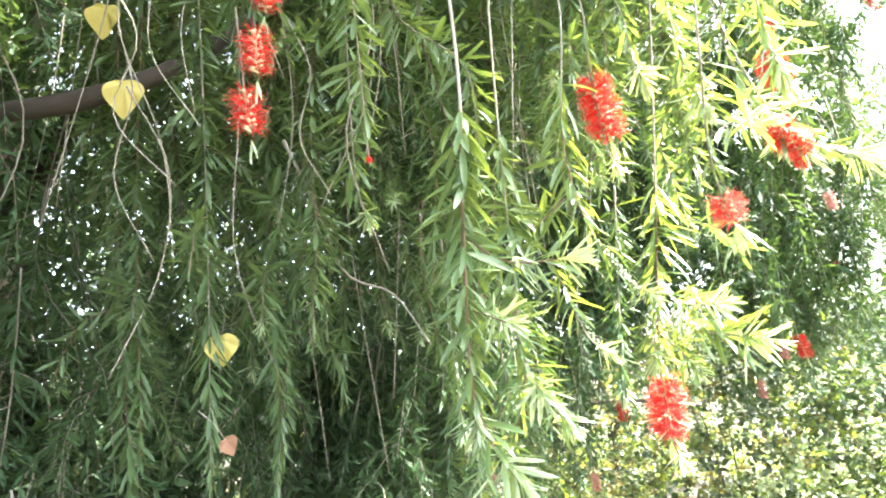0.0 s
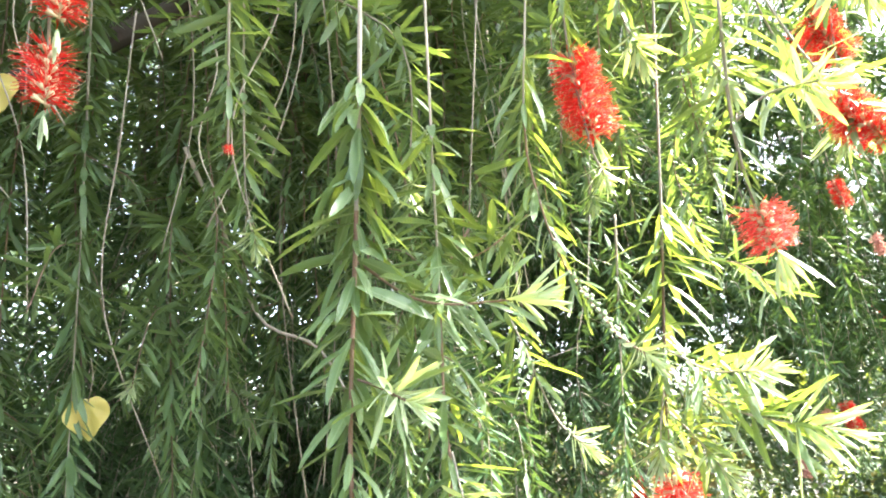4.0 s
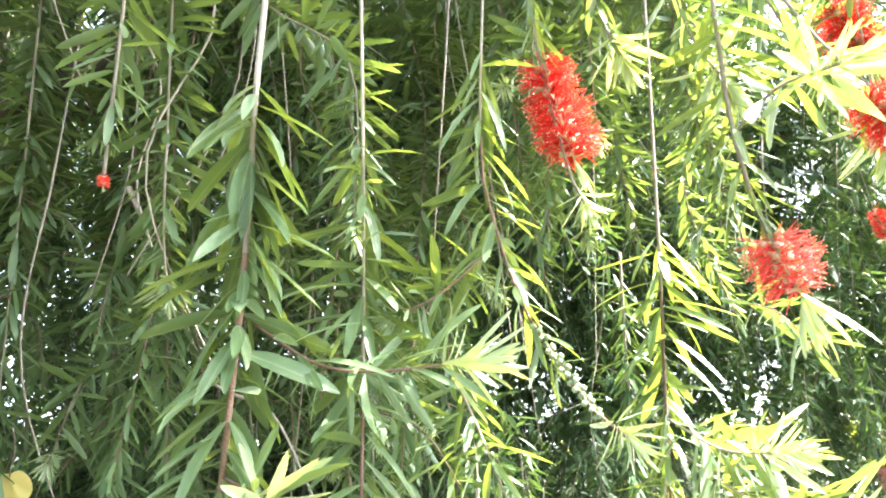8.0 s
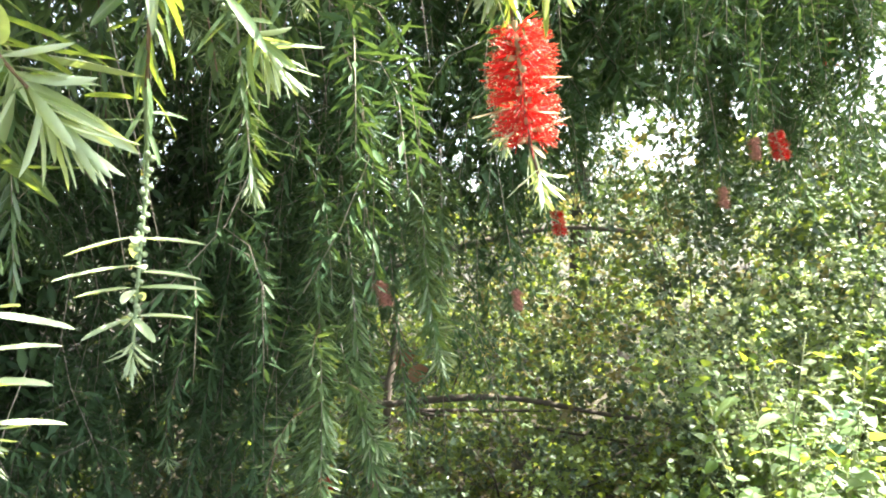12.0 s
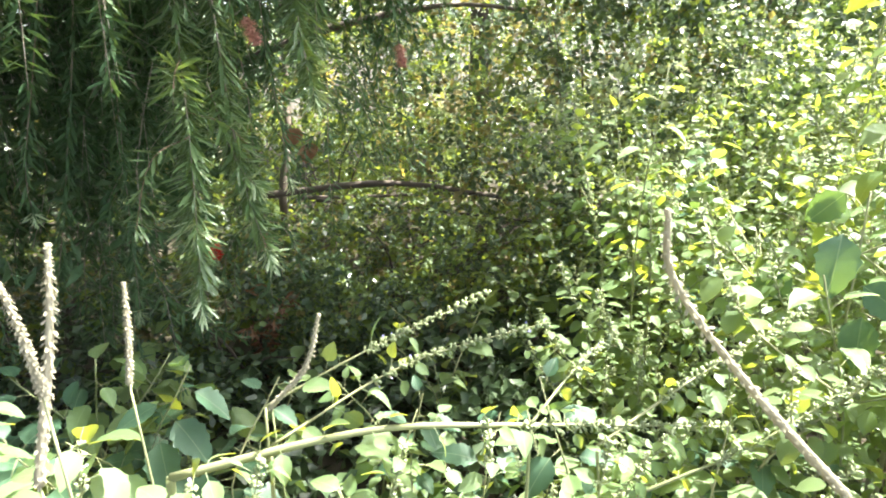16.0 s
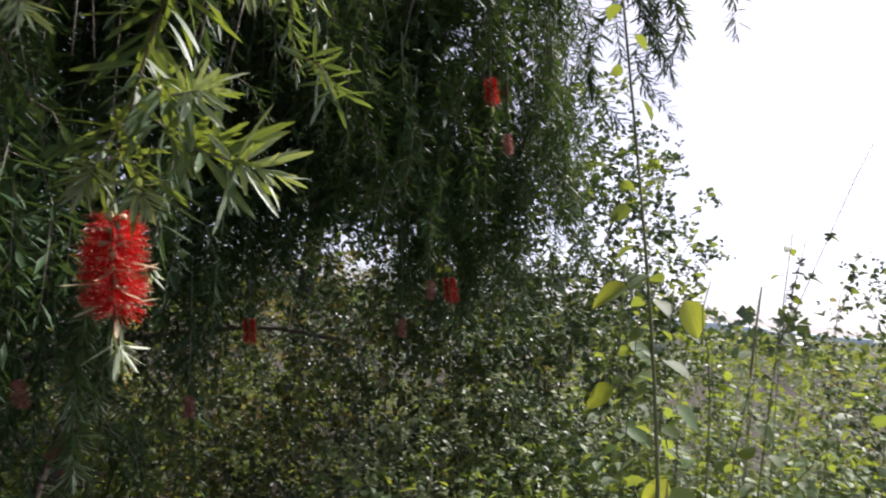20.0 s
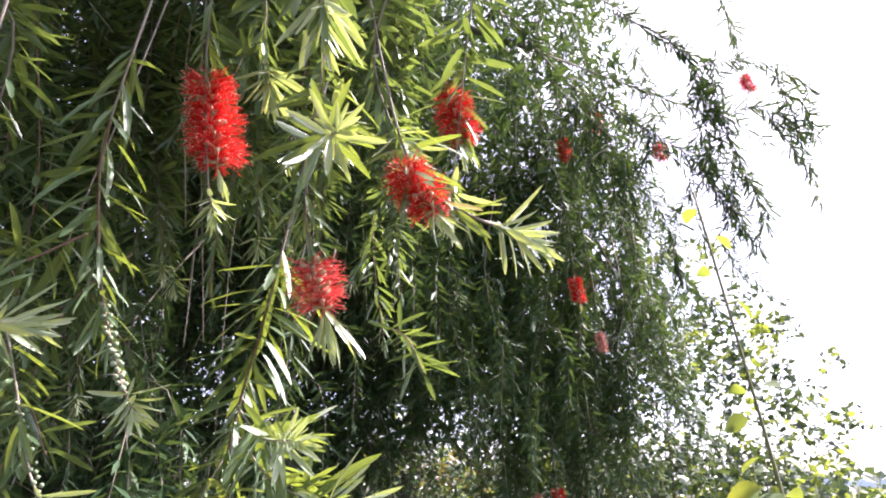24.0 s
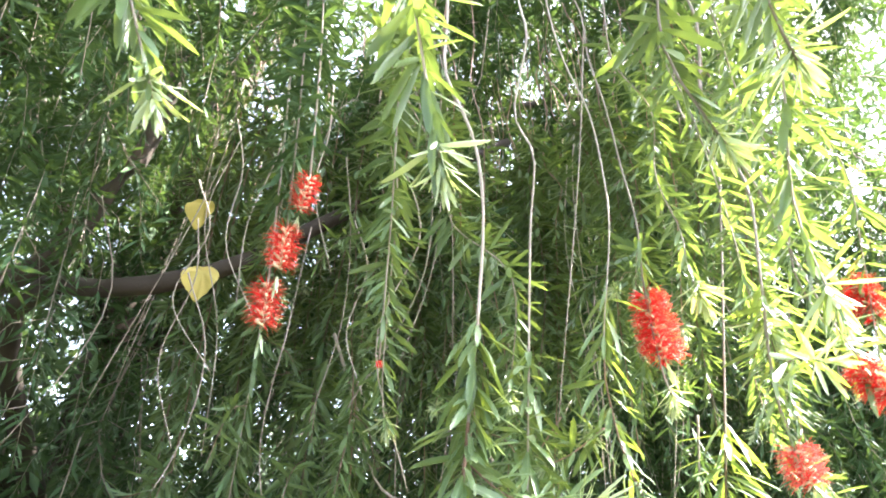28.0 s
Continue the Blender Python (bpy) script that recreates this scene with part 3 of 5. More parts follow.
# twigs on the shaded side
for k, line in enumerate([
    [(-0.886, 1.119, 2.933), (-0.86, 1.141, 2.396), (-0.816, 1.174, 1.896)],
    [(-0.725, 1.023, 2.871), (-0.759, 1.073, 2.242), (-0.764, 1.13, 1.655)],
    [(-0.689, 1.132, 2.968), (-0.711, 1.165, 2.435), (-0.674, 1.2, 1.934)],
    [(-0.607, 0.936, 2.812), (-0.593, 0.973, 2.189), (-0.603, 1.031, 1.613)],
    [(-0.568, 1.164, 3.008), (-0.573, 1.203, 2.4), (-0.56, 1.254, 1.829)],
    [(-0.416, 1.01, 2.897), (-0.489, 1.07, 2.263), (-0.48, 1.126, 1.667)],
    [(-0.374, 1.118, 2.993), (-0.432, 1.193, 2.237), (-0.522, 1.29, 1.529)],
    [(-0.226, 1.143, 3.031), (-0.315, 1.212, 2.364), (-0.359, 1.286, 1.735)],
    [(-0.747, 1.323, 3.122), (-0.791, 1.355, 2.631), (-0.809, 1.397, 2.172)],
    [(-0.516, 1.329, 3.154), (-0.588, 1.372, 2.632), (-0.543, 1.404, 2.135)],
    [(-0.789, 1.037, 2.876), (-0.806, 1.098, 2.147), (-0.785, 1.164, 1.464)],
    [(-0.313, 0.927, 2.839), (-0.382, 0.964, 2.355), (-0.37, 0.997, 1.903)],
]):
    near_twig(line, 0.0024, 0.001, 0.3 + 0.04 * (k % 5), 1.0, 0.0072, 0.052, 38, 720 + k, STEM_RED if k % 3 else STEM, tip=0.03 if k % 4 == 0 else 0, single=False)
    side_shoots(line, 3, 740 + k)

# twigs at the outer edge of the crown
for k, line in enumerate([
    [(0.222, 0.61, 2.339), (0.224, 0.597, 2.25), (0.243, 0.585, 2.188)],
    [(0.267, 0.552, 2.284), (0.28, 0.545, 2.209), (0.306, 0.54, 2.157)],
    [(0.385, 0.589, 2.315), (0.383, 0.596, 2.232), (0.375, 0.598, 2.13)],
    [(0.157, 0.644, 2.372), (0.16, 0.642, 2.313), (0.175, 0.639, 2.257)],
]):
    near_twig(line, 0.002, 0.001, 0.1, 1.0, 0.008, 0.044, 50, 660 + k, tip=0.045, single=False)

# more twigs a little further in
r = np.random.default_rng(5)
for k in range(34):
    x, y = r.uniform(-0.42, 0.45), r.uniform(0.92, 1.3)
    low = r.uniform(2.0, 2.3) if x > 0.0 else r.uniform(1.8, 2.25)
    if x > 0.05 and k % 5 < 3:
        continue
    top = low + r.uniform(0.35, 0.65)
    line = [(x + r.normal(0, 0.03), y + r.normal(0, 0.03), top), (x + r.normal(0, 0.02), y, (top + low) / 2 + 0.05), (x + r.normal(0, 0.04), y - r.uniform(0, 0.06), low)]
    near_twig(line, 0.002, 0.001, r.uniform(0.05, 0.5), 1.0, 0.0068, r.uniform(0.042, 0.052), 50, 600 + k, STEM_RED, tip=0.03 if r.uniform() < 0.4 else 0, single=False)
    side_shoots(line, 1, 900 + k, 0.2)

# lit twigs that hang low in front of the dark hollow
for k, line in enumerate([
    [(-0.043, 1.9, 1.9), (-0.066, 1.8, 1.45), (-0.07, 1.66, 1.15), (-0.1, 1.62, 0.78)],
    [(0.22, 1.884, 1.9), (0.212, 1.827, 1.45), (0.229, 1.759, 1.24)],
    [(0.015, 1.826, 1.6), (0.028, 1.749, 1.1), (0.072, 1.672, 0.87)],
    [(-0.25, 2.06, 1.9), (-0.345, 2.05, 1.421), (-0.414, 2.05, 1.151), (-0.475, 2.05, 0.919), (-0.557, 2.05, 0.655)],
    [(-0.158, 2.0, 1.748), (-0.241, 2.0, 1.417), (-0.273, 2.0, 1.146), (-0.299, 2.0, 0.862), (-0.318, 2.0, 0.637)],
    [(0.12, 2.0, 1.9), (0.13, 1.95, 1.4), (0.15, 1.9, 1.0)],
    [(-0.09, 2.1, 1.9), (-0.084, 2.047, 1.41), (-0.115, 1.981, 1.058), (-0.136, 1.868, 0.735)],
    [(0.2, 2.02, 1.8), (0.212, 1.977, 1.442), (0.24, 1.91, 1.27)],
    [(-0.328, 2.0, 1.746), (-0.431, 2.0, 1.372), (-0.514, 2.0, 1.093), (-0.523, 2.0, 0.956)],
    [(-0.115, 1.12, 2.1), (-0.11, 1.1, 1.9), (-0.101, 1.084, 1.66)],
    [(0.3, 1.1, 2.2), (0.28, 1.1, 1.95), (0.26, 1.09, 1.72)],
    [(0.0, 2.16, 1.75), (0.004, 2.15, 1.407), (0.006, 2.15, 1.15), (0.035, 2.15, 0.937), (0.067, 2.15, 0.746)],
    [(-0.02, 1.78, 1.3), (0.02, 1.74, 1.12), (0.062, 1.71, 1.05)],
    [(0.29, 2.0, 1.8), (0.275, 1.97, 1.5), (0.262, 1.95, 1.36)],
]):
    full = k in (0, 1, 2, 6, 7, 12, 13)
    # shade on five of these twigs is put in by the darker leaf
    tw = near_twig(line, 0.0026, 0.001, 0.1, 1.0, 0.0036 if full else 0.0042, 0.056 if full else 0.046, 48 if full else 42, 680 + k, tip=0.05 if full else 0.035, single=False, mat=LEAF_SHADED if k in (3, 4, 5, 8, 10) else LEAF, wide=0.06 if full else 0.05)
    if k in (0, 6):
        side_shoots(line, 4, 560 + k, 0.3)
    if k == 0:
        tuft(tw, np.array((-0.085, 1.64, 0.97)), np.array((0.1, -0.5, -0.8)), 0.06, 91, 1.0)

# arching outer branches against the sky
for k, line in enumerate([
    [(0.9, 1.8, 3.6), (1.233, 1.67, 3.654), (1.614, 1.503, 3.326), (1.854, 1.373, 3.26), (1.997, 1.297, 3.134)],
    [(1.2, 1.8, 3.4), (1.513, 1.673, 3.258), (1.743, 1.515, 3.107), (1.862, 1.412, 3.111), (1.984, 1.352, 2.959)],
    [(1.3, 1.8, 3.3), (1.537, 1.702, 3.12), (1.714, 1.619, 2.974), (1.842, 1.576, 2.752), (1.98, 1.568, 2.592)],
    [(1.3, 1.8, 3.2), (1.467, 1.771, 2.974), (1.671, 1.743, 2.791), (1.759, 1.774, 2.559)],
    [(1.4, 1.6, 3.5), (1.614, 1.503, 3.326), (1.817, 1.516, 2.999), (1.972, 1.544, 2.687)],
    [(0.9, 1.8, 3.6), (1.053, 1.703, 3.393), (1.393, 1.676, 3.02), (1.542, 1.711, 2.688)],
]):
    tw = near_twig(line, 0.004, 0.0012, 0.15, 1.0, 0.005, 0.05, 48, 640 + k, tip=0.0, wide=0.06, single=False, mat=LEAF_SHADED)
    q, d = spline(line, 60)
    for j in range(6):
        s = q[int(r.uniform(0.2, 0.95) * 59)]
        side = [s, s + (r.normal(0, 0.05), r.normal(0, 0.05), -0.1), s + (r.normal(0, 0.1), r.normal(0, 0.1), -r.uniform(0.2, 0.4))]
        near_twig(side, 0.0016, 0.0009, 0.1, 1.0, 0.0066, 0.042, 52, 6600 + 10 * k + j, tip=0.0, single=False, mat=LEAF_SHADED)

# bare hanging strands
for k in range(20):
    x, y = r.uniform(-1.2, 0.35), r.uniform(0.8, 1.5)
    top, long = r.uniform(2.5, 3.1), r.uniform(0.5, 1.1)
    if x > 0 and top - long < 1.9:
        continue
    line = [(x, y, top), (x + r.normal(0, 0.03), y + r.normal(0, 0.03), top - long * 0.4), (x + r.normal(0, 0.05), y + r.normal(0, 0.04), top - long)]
    part("bare_twig", mesh_of("bare_twig", *tube(line, 0.0019, 0.0009, 14, 5, 0.15), STEM), tree, "thin pale leafless twig")
rs = np.random.default_rng(15)
for k in range(14):
    x, y = rs.uniform(-0.8, -0.2), rs.uniform(0.74, 0.92)
    top, long = rs.uniform(2.3, 2.9), rs.uniform(0.35, 0.75)
    line = [(x - 0.03, y, top), (x + rs.normal(0, 0.025), y, top - long * 0.3), (x + rs.normal(0, 0.03), y + rs.normal(0, 0.02), top - long * 0.65), (x + rs.normal(0, 0.05), y + rs.normal(0, 0.03), top - long)]
    part("bare_twig", mesh_of("bare_twig", *tube(line, 0.0016, 0.0009, 16, 5, 0.2), STEM), tree, "thin pale leafless twig")


def flower_mesh(size, wide, count, seed, faded=False, pink=False):
    """The brush: fine curved filaments standing out all round a stick of length size along -z."""
    r = np.random.default_rng(seed)
    cup = r.integers(0, 44, count)
    z = -size * ((cup + 0.5) / 44 + r.normal(0, 0.006, count))
    phi = cup * 2.399 + r.normal(0, 0.2, count)
    rad = np.c_[np.cos(phi), np.sin(phi), np.zeros(count)]
    lean = np.random.default_rng(seed + 70).normal(0, 0.16, 44)
    reach = np.random.default_rng(seed + 71).uniform(0.8, 1.12, 44)
    ln = wide * reach[cup] * r.uniform(0.8, 1.05, count) * np.clip(0.7 + 2.2 * np.minimum(-z / size, 1 + z / size), 0.75, 1.0)
    tilt = r.normal(0.02, 0.24, count) + lean[cup]
    way = unit(rad + np.c_[r.normal(0, 0.26, (count, 2)), tilt])
    base = rad * 0.002 + np.c_[np.zeros((count, 2)), z]
    mid = base + way * (ln * 0.55)[:, None] + np.c_[np.zeros((count, 2)), ln * 0.03]
    end = base + way * ln[:, None] - np.c_[np.zeros((count, 2)), ln * r.uniform(-0.1, 0.18, count)]
    side = unit(np.cross(way, r.normal(0, 1, (count, 3)))) * 0.00042
    v = np.stack([base - side, base + side, mid - side, mid + side, end - side * 0.7, end + side * 0.7], 1).reshape(-1, 3)
    f = [tuple(6 * k + i for i in g) for k in range(count) for g in ((0, 1, 3, 2), (2, 3, 5, 4))]
    k = len(v)
    tips = np.stack([end - side * 1.6, end + way * 0.0009, end + side * 1.6, end - way * 0.0009], 1).reshape(-1, 3)
    me = mesh_of("filament_brush", np.vstack([v, tips]), f + [tuple(k + 4 * j + i for i in range(4)) for j in range(count)], [FADED, BROWN] if faded else [PINK if pink else RED, ANTHER])
    slots = np.zeros(len(me.polygons), np.int32)
    slots[2 * count:] = 1
    me.polygons.foreach_set("material_index", slots)
    return me


def core_mesh(size, seed, mat):
    """The flower's stick with the pale cups from which the filaments spring."""
    r = np.random.default_rng(seed)
    pieces = [tube([(0, 0, 0.004), (0, 0, -size * 0.5), (0, 0, -size)], 0.0022, 0.0014, 8, 6)]
    for k in range(30):
        phi, z = k * 2.399, -size * (k + 0.5) / 30
        out = np.array((math.cos(phi), math.sin(phi), 0.1))
        long = r.uniform(0.009, 0.014)
        pieces.append(tube([out * 0.001 + (0, 0, z), out * long * 0.5 + (0, 0, z), out * long + (0, 0, z + 0.001)], 0.0014, 0.0032, 3, 6))
    return mesh_of("cups", *joined(pieces), mat)


FRESH = [(flower_mesh(s, w, c, k, pink=k == 4), core_mesh(s, k, BRACT)) for k, (s, w, c) in enumerate([(0.095, 0.029, 1300), (0.075, 0.03, 1100), (0.05, 0.028, 800), (0.075, 0.03, 380), (0.05, 0.03, 480)])]
OLD = [(flower_mesh(0.07, 0.022, 420, 9, True), core_mesh(0.07, 9, FADED))]


def along(a, b, turn=0.0):
    """The pose of a thing built along -z so that it runs from a to b."""
    q = (Vector(b) - Vector(a)).to_track_quat("-Z", "Y")
    return Matrix.Translation(Vector(a)) @ q.to_matrix().to_4x4() @ Matrix.Rotation(turn, 4, "Z")


def flower(a, b, pair, label="bright red brush-like flower spike with pale cups", scale=1.0, turn=0.0):
    m = along(a, b, turn) @ Matrix.Scale(scale, 4)
    core = part("flower", pair[1], tree, label, m)
    part("filament_brush", pair[0], core, kind="stuff")
    return core


def tail(core, size, seed, count=7, spread=24, long=0.036):
    """Narrow new leaves past a flower's end, in the flower's frame."""
    r = np.random.default_rng(seed)
    phi = np.arange(count) * 2.4
    ang = np.radians(r.uniform(4, spread, count))
    way = np.c_[np.cos(phi) * np.sin(ang), np.sin(phi) * np.sin(ang), -np.cos(ang)]
    base = np.c_[np.zeros((count, 2)), -size - r.uniform(-0.004, 0.008, count)]
    ln = long * r.uniform(0.6, 1.1, count)
    v, f = leaves(base, way, np.c_[np.cos(phi), np.sin(phi), np.full(count, 0.3)], ln, ln * 0.062)
    part("young_shoot", mesh_of("young_shoot", v, f, YOUNG), core, "pale green shoot past the flower")


def bracts(core, z0, z1, count, seed):
    r = np.random.default_rng(seed)
    phi = np.arange(count) * 2.4
    z = np.linspace(z0, z1, count)
    way = np.c_[np.cos(phi), np.sin(phi), r.uniform(-0.25, 0.15, count)]
    base = np.c_[np.cos(phi) * 0.003, np.sin(phi) * 0.003, z]
    v, f = leaves(base, way, np.tile((0, 0, 1.0), (count, 1)), r.uniform(0.03, 0.045, count), 0.0022, STRAP, 0.3, -0.1)
    part("young_leaf", mesh_of("young_leaf", v, f, BRACT), core, "narrow pale leaves through the filaments")


fb = flower((0.107, 0.69, 2.285), (0.137, 0.703, 2.165), FRESH[0], scale=1.15)
tail(fb, 0.095, 1)
fc = flower((0.184, 0.72, 1.775), (0.206, 0.762, 1.665), FRESH[0], scale=1.12)
tail(fc, 0.095, 2, 9)
bracts(fc, -0.04, -0.095, 11, 3)
fd = flower((0.226, 0.548, 2.035), (0.243, 0.553, 1.99), FRESH[4], "pinkish-red flower spike, half open", 0.86)
tail(fd, 0.05, 4, 12, 46, 0.062)
fj = flower((0.291, 0.505, 2.122), (0.318, 0.474, 2.066), FRESH[1], scale=0.8)
tail(fj, 0.075, 5, 9, 60, 0.05)
tail(flower((0.376, 0.61, 2.285), (0.394, 0.605, 2.222), FRESH[1], scale=0.85), 0.075, 6, 8, 40, 0.05)
for a, b, k, s in [
    ((-0.44, 0.56, 2.215), (-0.43, 0.545, 2.14), 3, 0.9), ((-0.42, 0.535, 2.29), (-0.418, 0.53, 2.22), 3, 0.85), ((-0.4, 0.53, 2.375), (-0.405, 0.532, 2.325), 3, 0.75),
    ((1.40, 2.09, 1.82), (1.43, 2.09, 1.72), 0, 1.0), ((1.89, 2.46, 2.2), (1.92, 2.47, 2.1), 0, 1.0), ((1.38, 1.90, 2.545), (1.40, 1.895, 2.445), 0, 1.0),
    ((1.39, 1.965, 3.15), (1.41, 1.965, 3.05), 0, 1.0), ((1.45, 1.836, 3.225), (1.47, 1.836, 3.13), 0, 1.0), ((1.66, 1.731, 3.08), (1.69, 1.731, 3.01), 1, 1.0),
    ((-0.132, 2.433, 0.69), (-0.122, 2.433, 0.62), 2, 1.0), ((0.742, 2.358, 1.6), (0.756, 2.358, 1.51), 0, 0.95), ((1.72, 2.32, 2.72), (1.74, 2.32, 2.64), 1, 1.0), ((1.95, 1.55, 3.35), (2.0, 1.55, 3.28), 1, 1.0),
]:
    tail(flower(a, b, FRESH[k], scale=s), 0.05 if k == 2 else 0.09, 30 + k)
    hold = np.array(a)
    near_twig([hold + (-0.06, 0.03, 0.5), hold + (-0.02, 0.0, 0.22), hold], 0.0022, 0.0016, 0.1, 0.95, 0.0075, 0.048, 48, 800 + int(abs(a[0]) * 100), tip=0.0, single=False, mat=LEAF_SHADED)
tail(flower((-0.275, 0.575, 2.118), (-0.272, 0.572, 2.098), FRESH[2], "small red flower bud among leaves", 0.17), 0.05, 61, 5)
near_twig([(-0.3, 0.6, 2.6), (-0.285, 0.59, 2.35), (-0.275, 0.575, 2.12)], 0.002, 0.0014, 0.3, 0.95, 0.0075, 0.05, 48, 870, tip=0, single=False)
for a, b in [((1.44, 1.847, 2.34), (1.46, 1.847, 2.26)), ((0.545, 2.206, 1.35), (0.555, 2.206, 1.26)), ((0.04, 2.163, 0.8), (0.07, 2.163, 0.72)), ((0.085, 1.873, 1.44), (0.115, 1.873, 1.36)), ((1.3, 2.05, 1.8), (1.31, 2.05, 1.72)), ((1.25, 2.15, 1.65), (1.26, 2.15, 1.57))]:
    flower(a, b, OLD[0], "faded pinkish-brown spent flower spike")
    hold = np.array(a)
    near_twig([hold + (-0.04, 0.03, 0.45), hold + (-0.02, 0.0, 0.2), hold], 0.0022, 0.0016, 0.1, 0.95, 0.0075, 0.048, 48, 850 + int(abs(a[0]) * 100), tip=0.0, single=False, mat=LEAF_SHADED)

# hanging twigs of the curtain behind, in a few shapes
HANG = []
for k in range(10):
    r = np.random.default_rng(100 + k)
    long = r.uniform(0.55, 0.95)
    line = [(0, 0, 0), (r.normal(0, 0.04), r.normal(0, 0.04), -long * 0.35), (r.normal(0, 0.06), r.normal(0, 0.06), -long * 0.7), (r.normal(0, 0.09), r.normal(0, 0.09), -long)]
    pieces = [tube(line, 0.0026, 0.001, 8, 3)]
    blades = []
    bare = r.uniform(0.02, 0.35)
    b, w, f, ln, c = spiral(line, 0.006, 66, 0.064, bare, 1.0, 0.5, 200 + k)
    blades.append(leaves(b, w, f, ln, ln * 0.085, simple=True, droop=0.02))
    for j in range(int(r.integers(5, 9))):
        q, d = spline(line, 40)
        at = q[int(r.uniform(0.2, 0.85) * 39)]
        a = r.uniform(0, 6.28)
        reach = r.uniform(0.12, 0.28)
        side = [at, at + np.array((math.cos(a), math.sin(a), -0.6)) * reach * 0.5, at + np.array((math.cos(a) * 0.7, math.sin(a) * 0.7, -1.3)) * reach]
        pieces.append(tube(side, 0.0013, 0.0008, 5, 3))
        b, w, f, ln, c = spiral(side, 0.006, 66, 0.058, 0.1, 1.0, 0.5, 300 + 10 * k + j)
        blades.append(leaves(b, w, f, ln, ln * 0.085, simple=True, droop=0.02))
    HANG.append((mesh_of("twig", *joined(pieces), STEM), mesh_of("foliage", *joined(blades), LEAF_SHADED)))


def hang(x, y, z, k, scale, turn, lean=0.0):
    m = Matrix.Translation((x, y, z)) @ Matrix.Rotation(turn, 4, "Z") @ Matrix.Rotation(lean, 4, "X") @ Matrix.Scale(scale, 4)
    t = part("twig", HANG[k][0], tree, m=m)
    part("foliage", HANG[k][1], t, kind="stuff")


def lowest(az):
    """How far down the curtain reaches, by the bearing from where the path begins."""
    return np.interp(az, (-80, -10, 4, 12, 22, 40, 46, 60), (0.4, 0.4, 0.5, 1.25, 1.6, 1.7, 2.4, 2.9))


def sunlit_gap(p):
    """True where a point of the crown would stand between the sun and the weeds in front: the crown is thin there."""
    q = p - np.array(to_sun) * ((p[:, 2] - 0.8) / to_sun[2])[:, None]
    s = q + np.array(to_sun) * (0.4 / to_sun[2])
    return (q[:, 0] > -0.35) & (q[:, 0] < 1.1) & (q[:, 1] > 0.72) & (q[:, 1] < 1.45) | (s[:, 0] > -0.17) & (s[:, 0] < 0.28) & (s[:, 1] > 1.6) & (s[:, 1] < 1.9)


r = np.random.default_rng(42)
made = 0
while made < 1150:
    az, dist = r.uniform(-75, 50), math.sqrt(r.uniform(0.85**2, 3.5**2))
    if az > 43 and dist > 2.7 or az < -8 and dist < 1.0 or az > 14 and dist < 1.5 or az > 3 and dist < 1.1 or -48 < az < -24 and dist < 1.6:
        continue
    x, y = math.sin(radians(az)) * dist, math.cos(radians(az)) * dist
    if x > 0.3 and y < 1.4 + 0.33 * x or dist < 1.45 and -22 < az < 12 and made % 3:
        made += 1
        continue
    low = lowest(az) + (0.1 if dist > 1.6 else 0.6 if dist > 1.4 else max(0.6, 1.95 - lowest(az)))
    top = low + r.uniform(0.7, 1.0) + r.uniform(0, 1) ** 1.2 * max(0.2, 4.3 - low - 0.8)
    made += 1
    if dist > 1.5 and noise.noise((x * 1.7, y * 1.7, top * 0.9)) < -0.08:
        continue
    if sunlit_gap(np.array([(x, y, top - 0.2), (x, y, top - 0.6), (x, y, top - 1.0)])).any() and r.uniform() < 0.93:
        continue
    hang(x, y, top, int(r.integers(10)), r.uniform(0.85, 1.2), r.uniform(0, 6.28), r.uniform(0, 0.25))
for k in range(16):
    hang(r.uniform(-2.2, -0.6), r.uniform(-0.8, 0.7), r.uniform(3.1, 4.0), int(r.integers(10)), r.uniform(0.7, 1.0), r.uniform(0, 6.28), r.uniform(0.2, 0.9))

# the far side of the curtain, close and low, added as its dark backing
shade = np.random.default_rng(77)
for k in range(120):
    az, dist = shade.uniform(-62, -4), shade.uniform(2.5, 3.4)
    hang(math.sin(radians(az)) * dist, math.cos(radians(az)) * dist, shade.uniform(1.45, 2.6), int(shade.integers(10)), shade.uniform(1.1, 1.4), shade.uniform(0, 6.28), shade.uniform(0, 0.2))

# the dense outer edge of the crown, dark against the sky
for k in range(230):
    x = r.uniform(0.8, 1.75)
    y = 2.05 + 0.12 * (x - 0.75) + r.uniform(0, 0.9)
    top = (2.7 if x < 1.3 else 2.3) + 0.25 * (x - 0.75) + r.uniform(0, 1.5)
    if noise.noise((x * 2.6, y * 2.6, top * 1.6)) < 0.27 or sunlit_gap(np.array([(x, y, top - 0.2), (x, y, top - 0.6), (x, y, top - 0.9)])).any():
        continue
    hang(x, y, top, int(r.integers(10)), r.uniform(0.9, 1.2), r.uniform(0, 6.28), r.uniform(0, 0.25))

for k in range(14):
    hang(r.uniform(1.45, 1.9), r.uniform(2.3, 2.8), r.uniform(2.3, 2.9), int(r.integers(10)), r.uniform(0.8, 1.1), r.uniform(0, 6.28), r.uniform(0, 0.25))

# twigs added to keep the sun from the hollow
for k in range(110):
    x, y, top = r.uniform(0.05, 0.75), r.uniform(1.85, 2.5), r.uniform(3.0, 3.9)
    if not sunlit_gap(np.array([(x, y, top - 0.2), (x, y, top - 0.5), (x, y, top - 0.8)])).any():
        hang(x, y, top, int(r.integers(10)), r.uniform(0.8, 1.1), r.uniform(0, 6.28), r.uniform(0, 0.25))

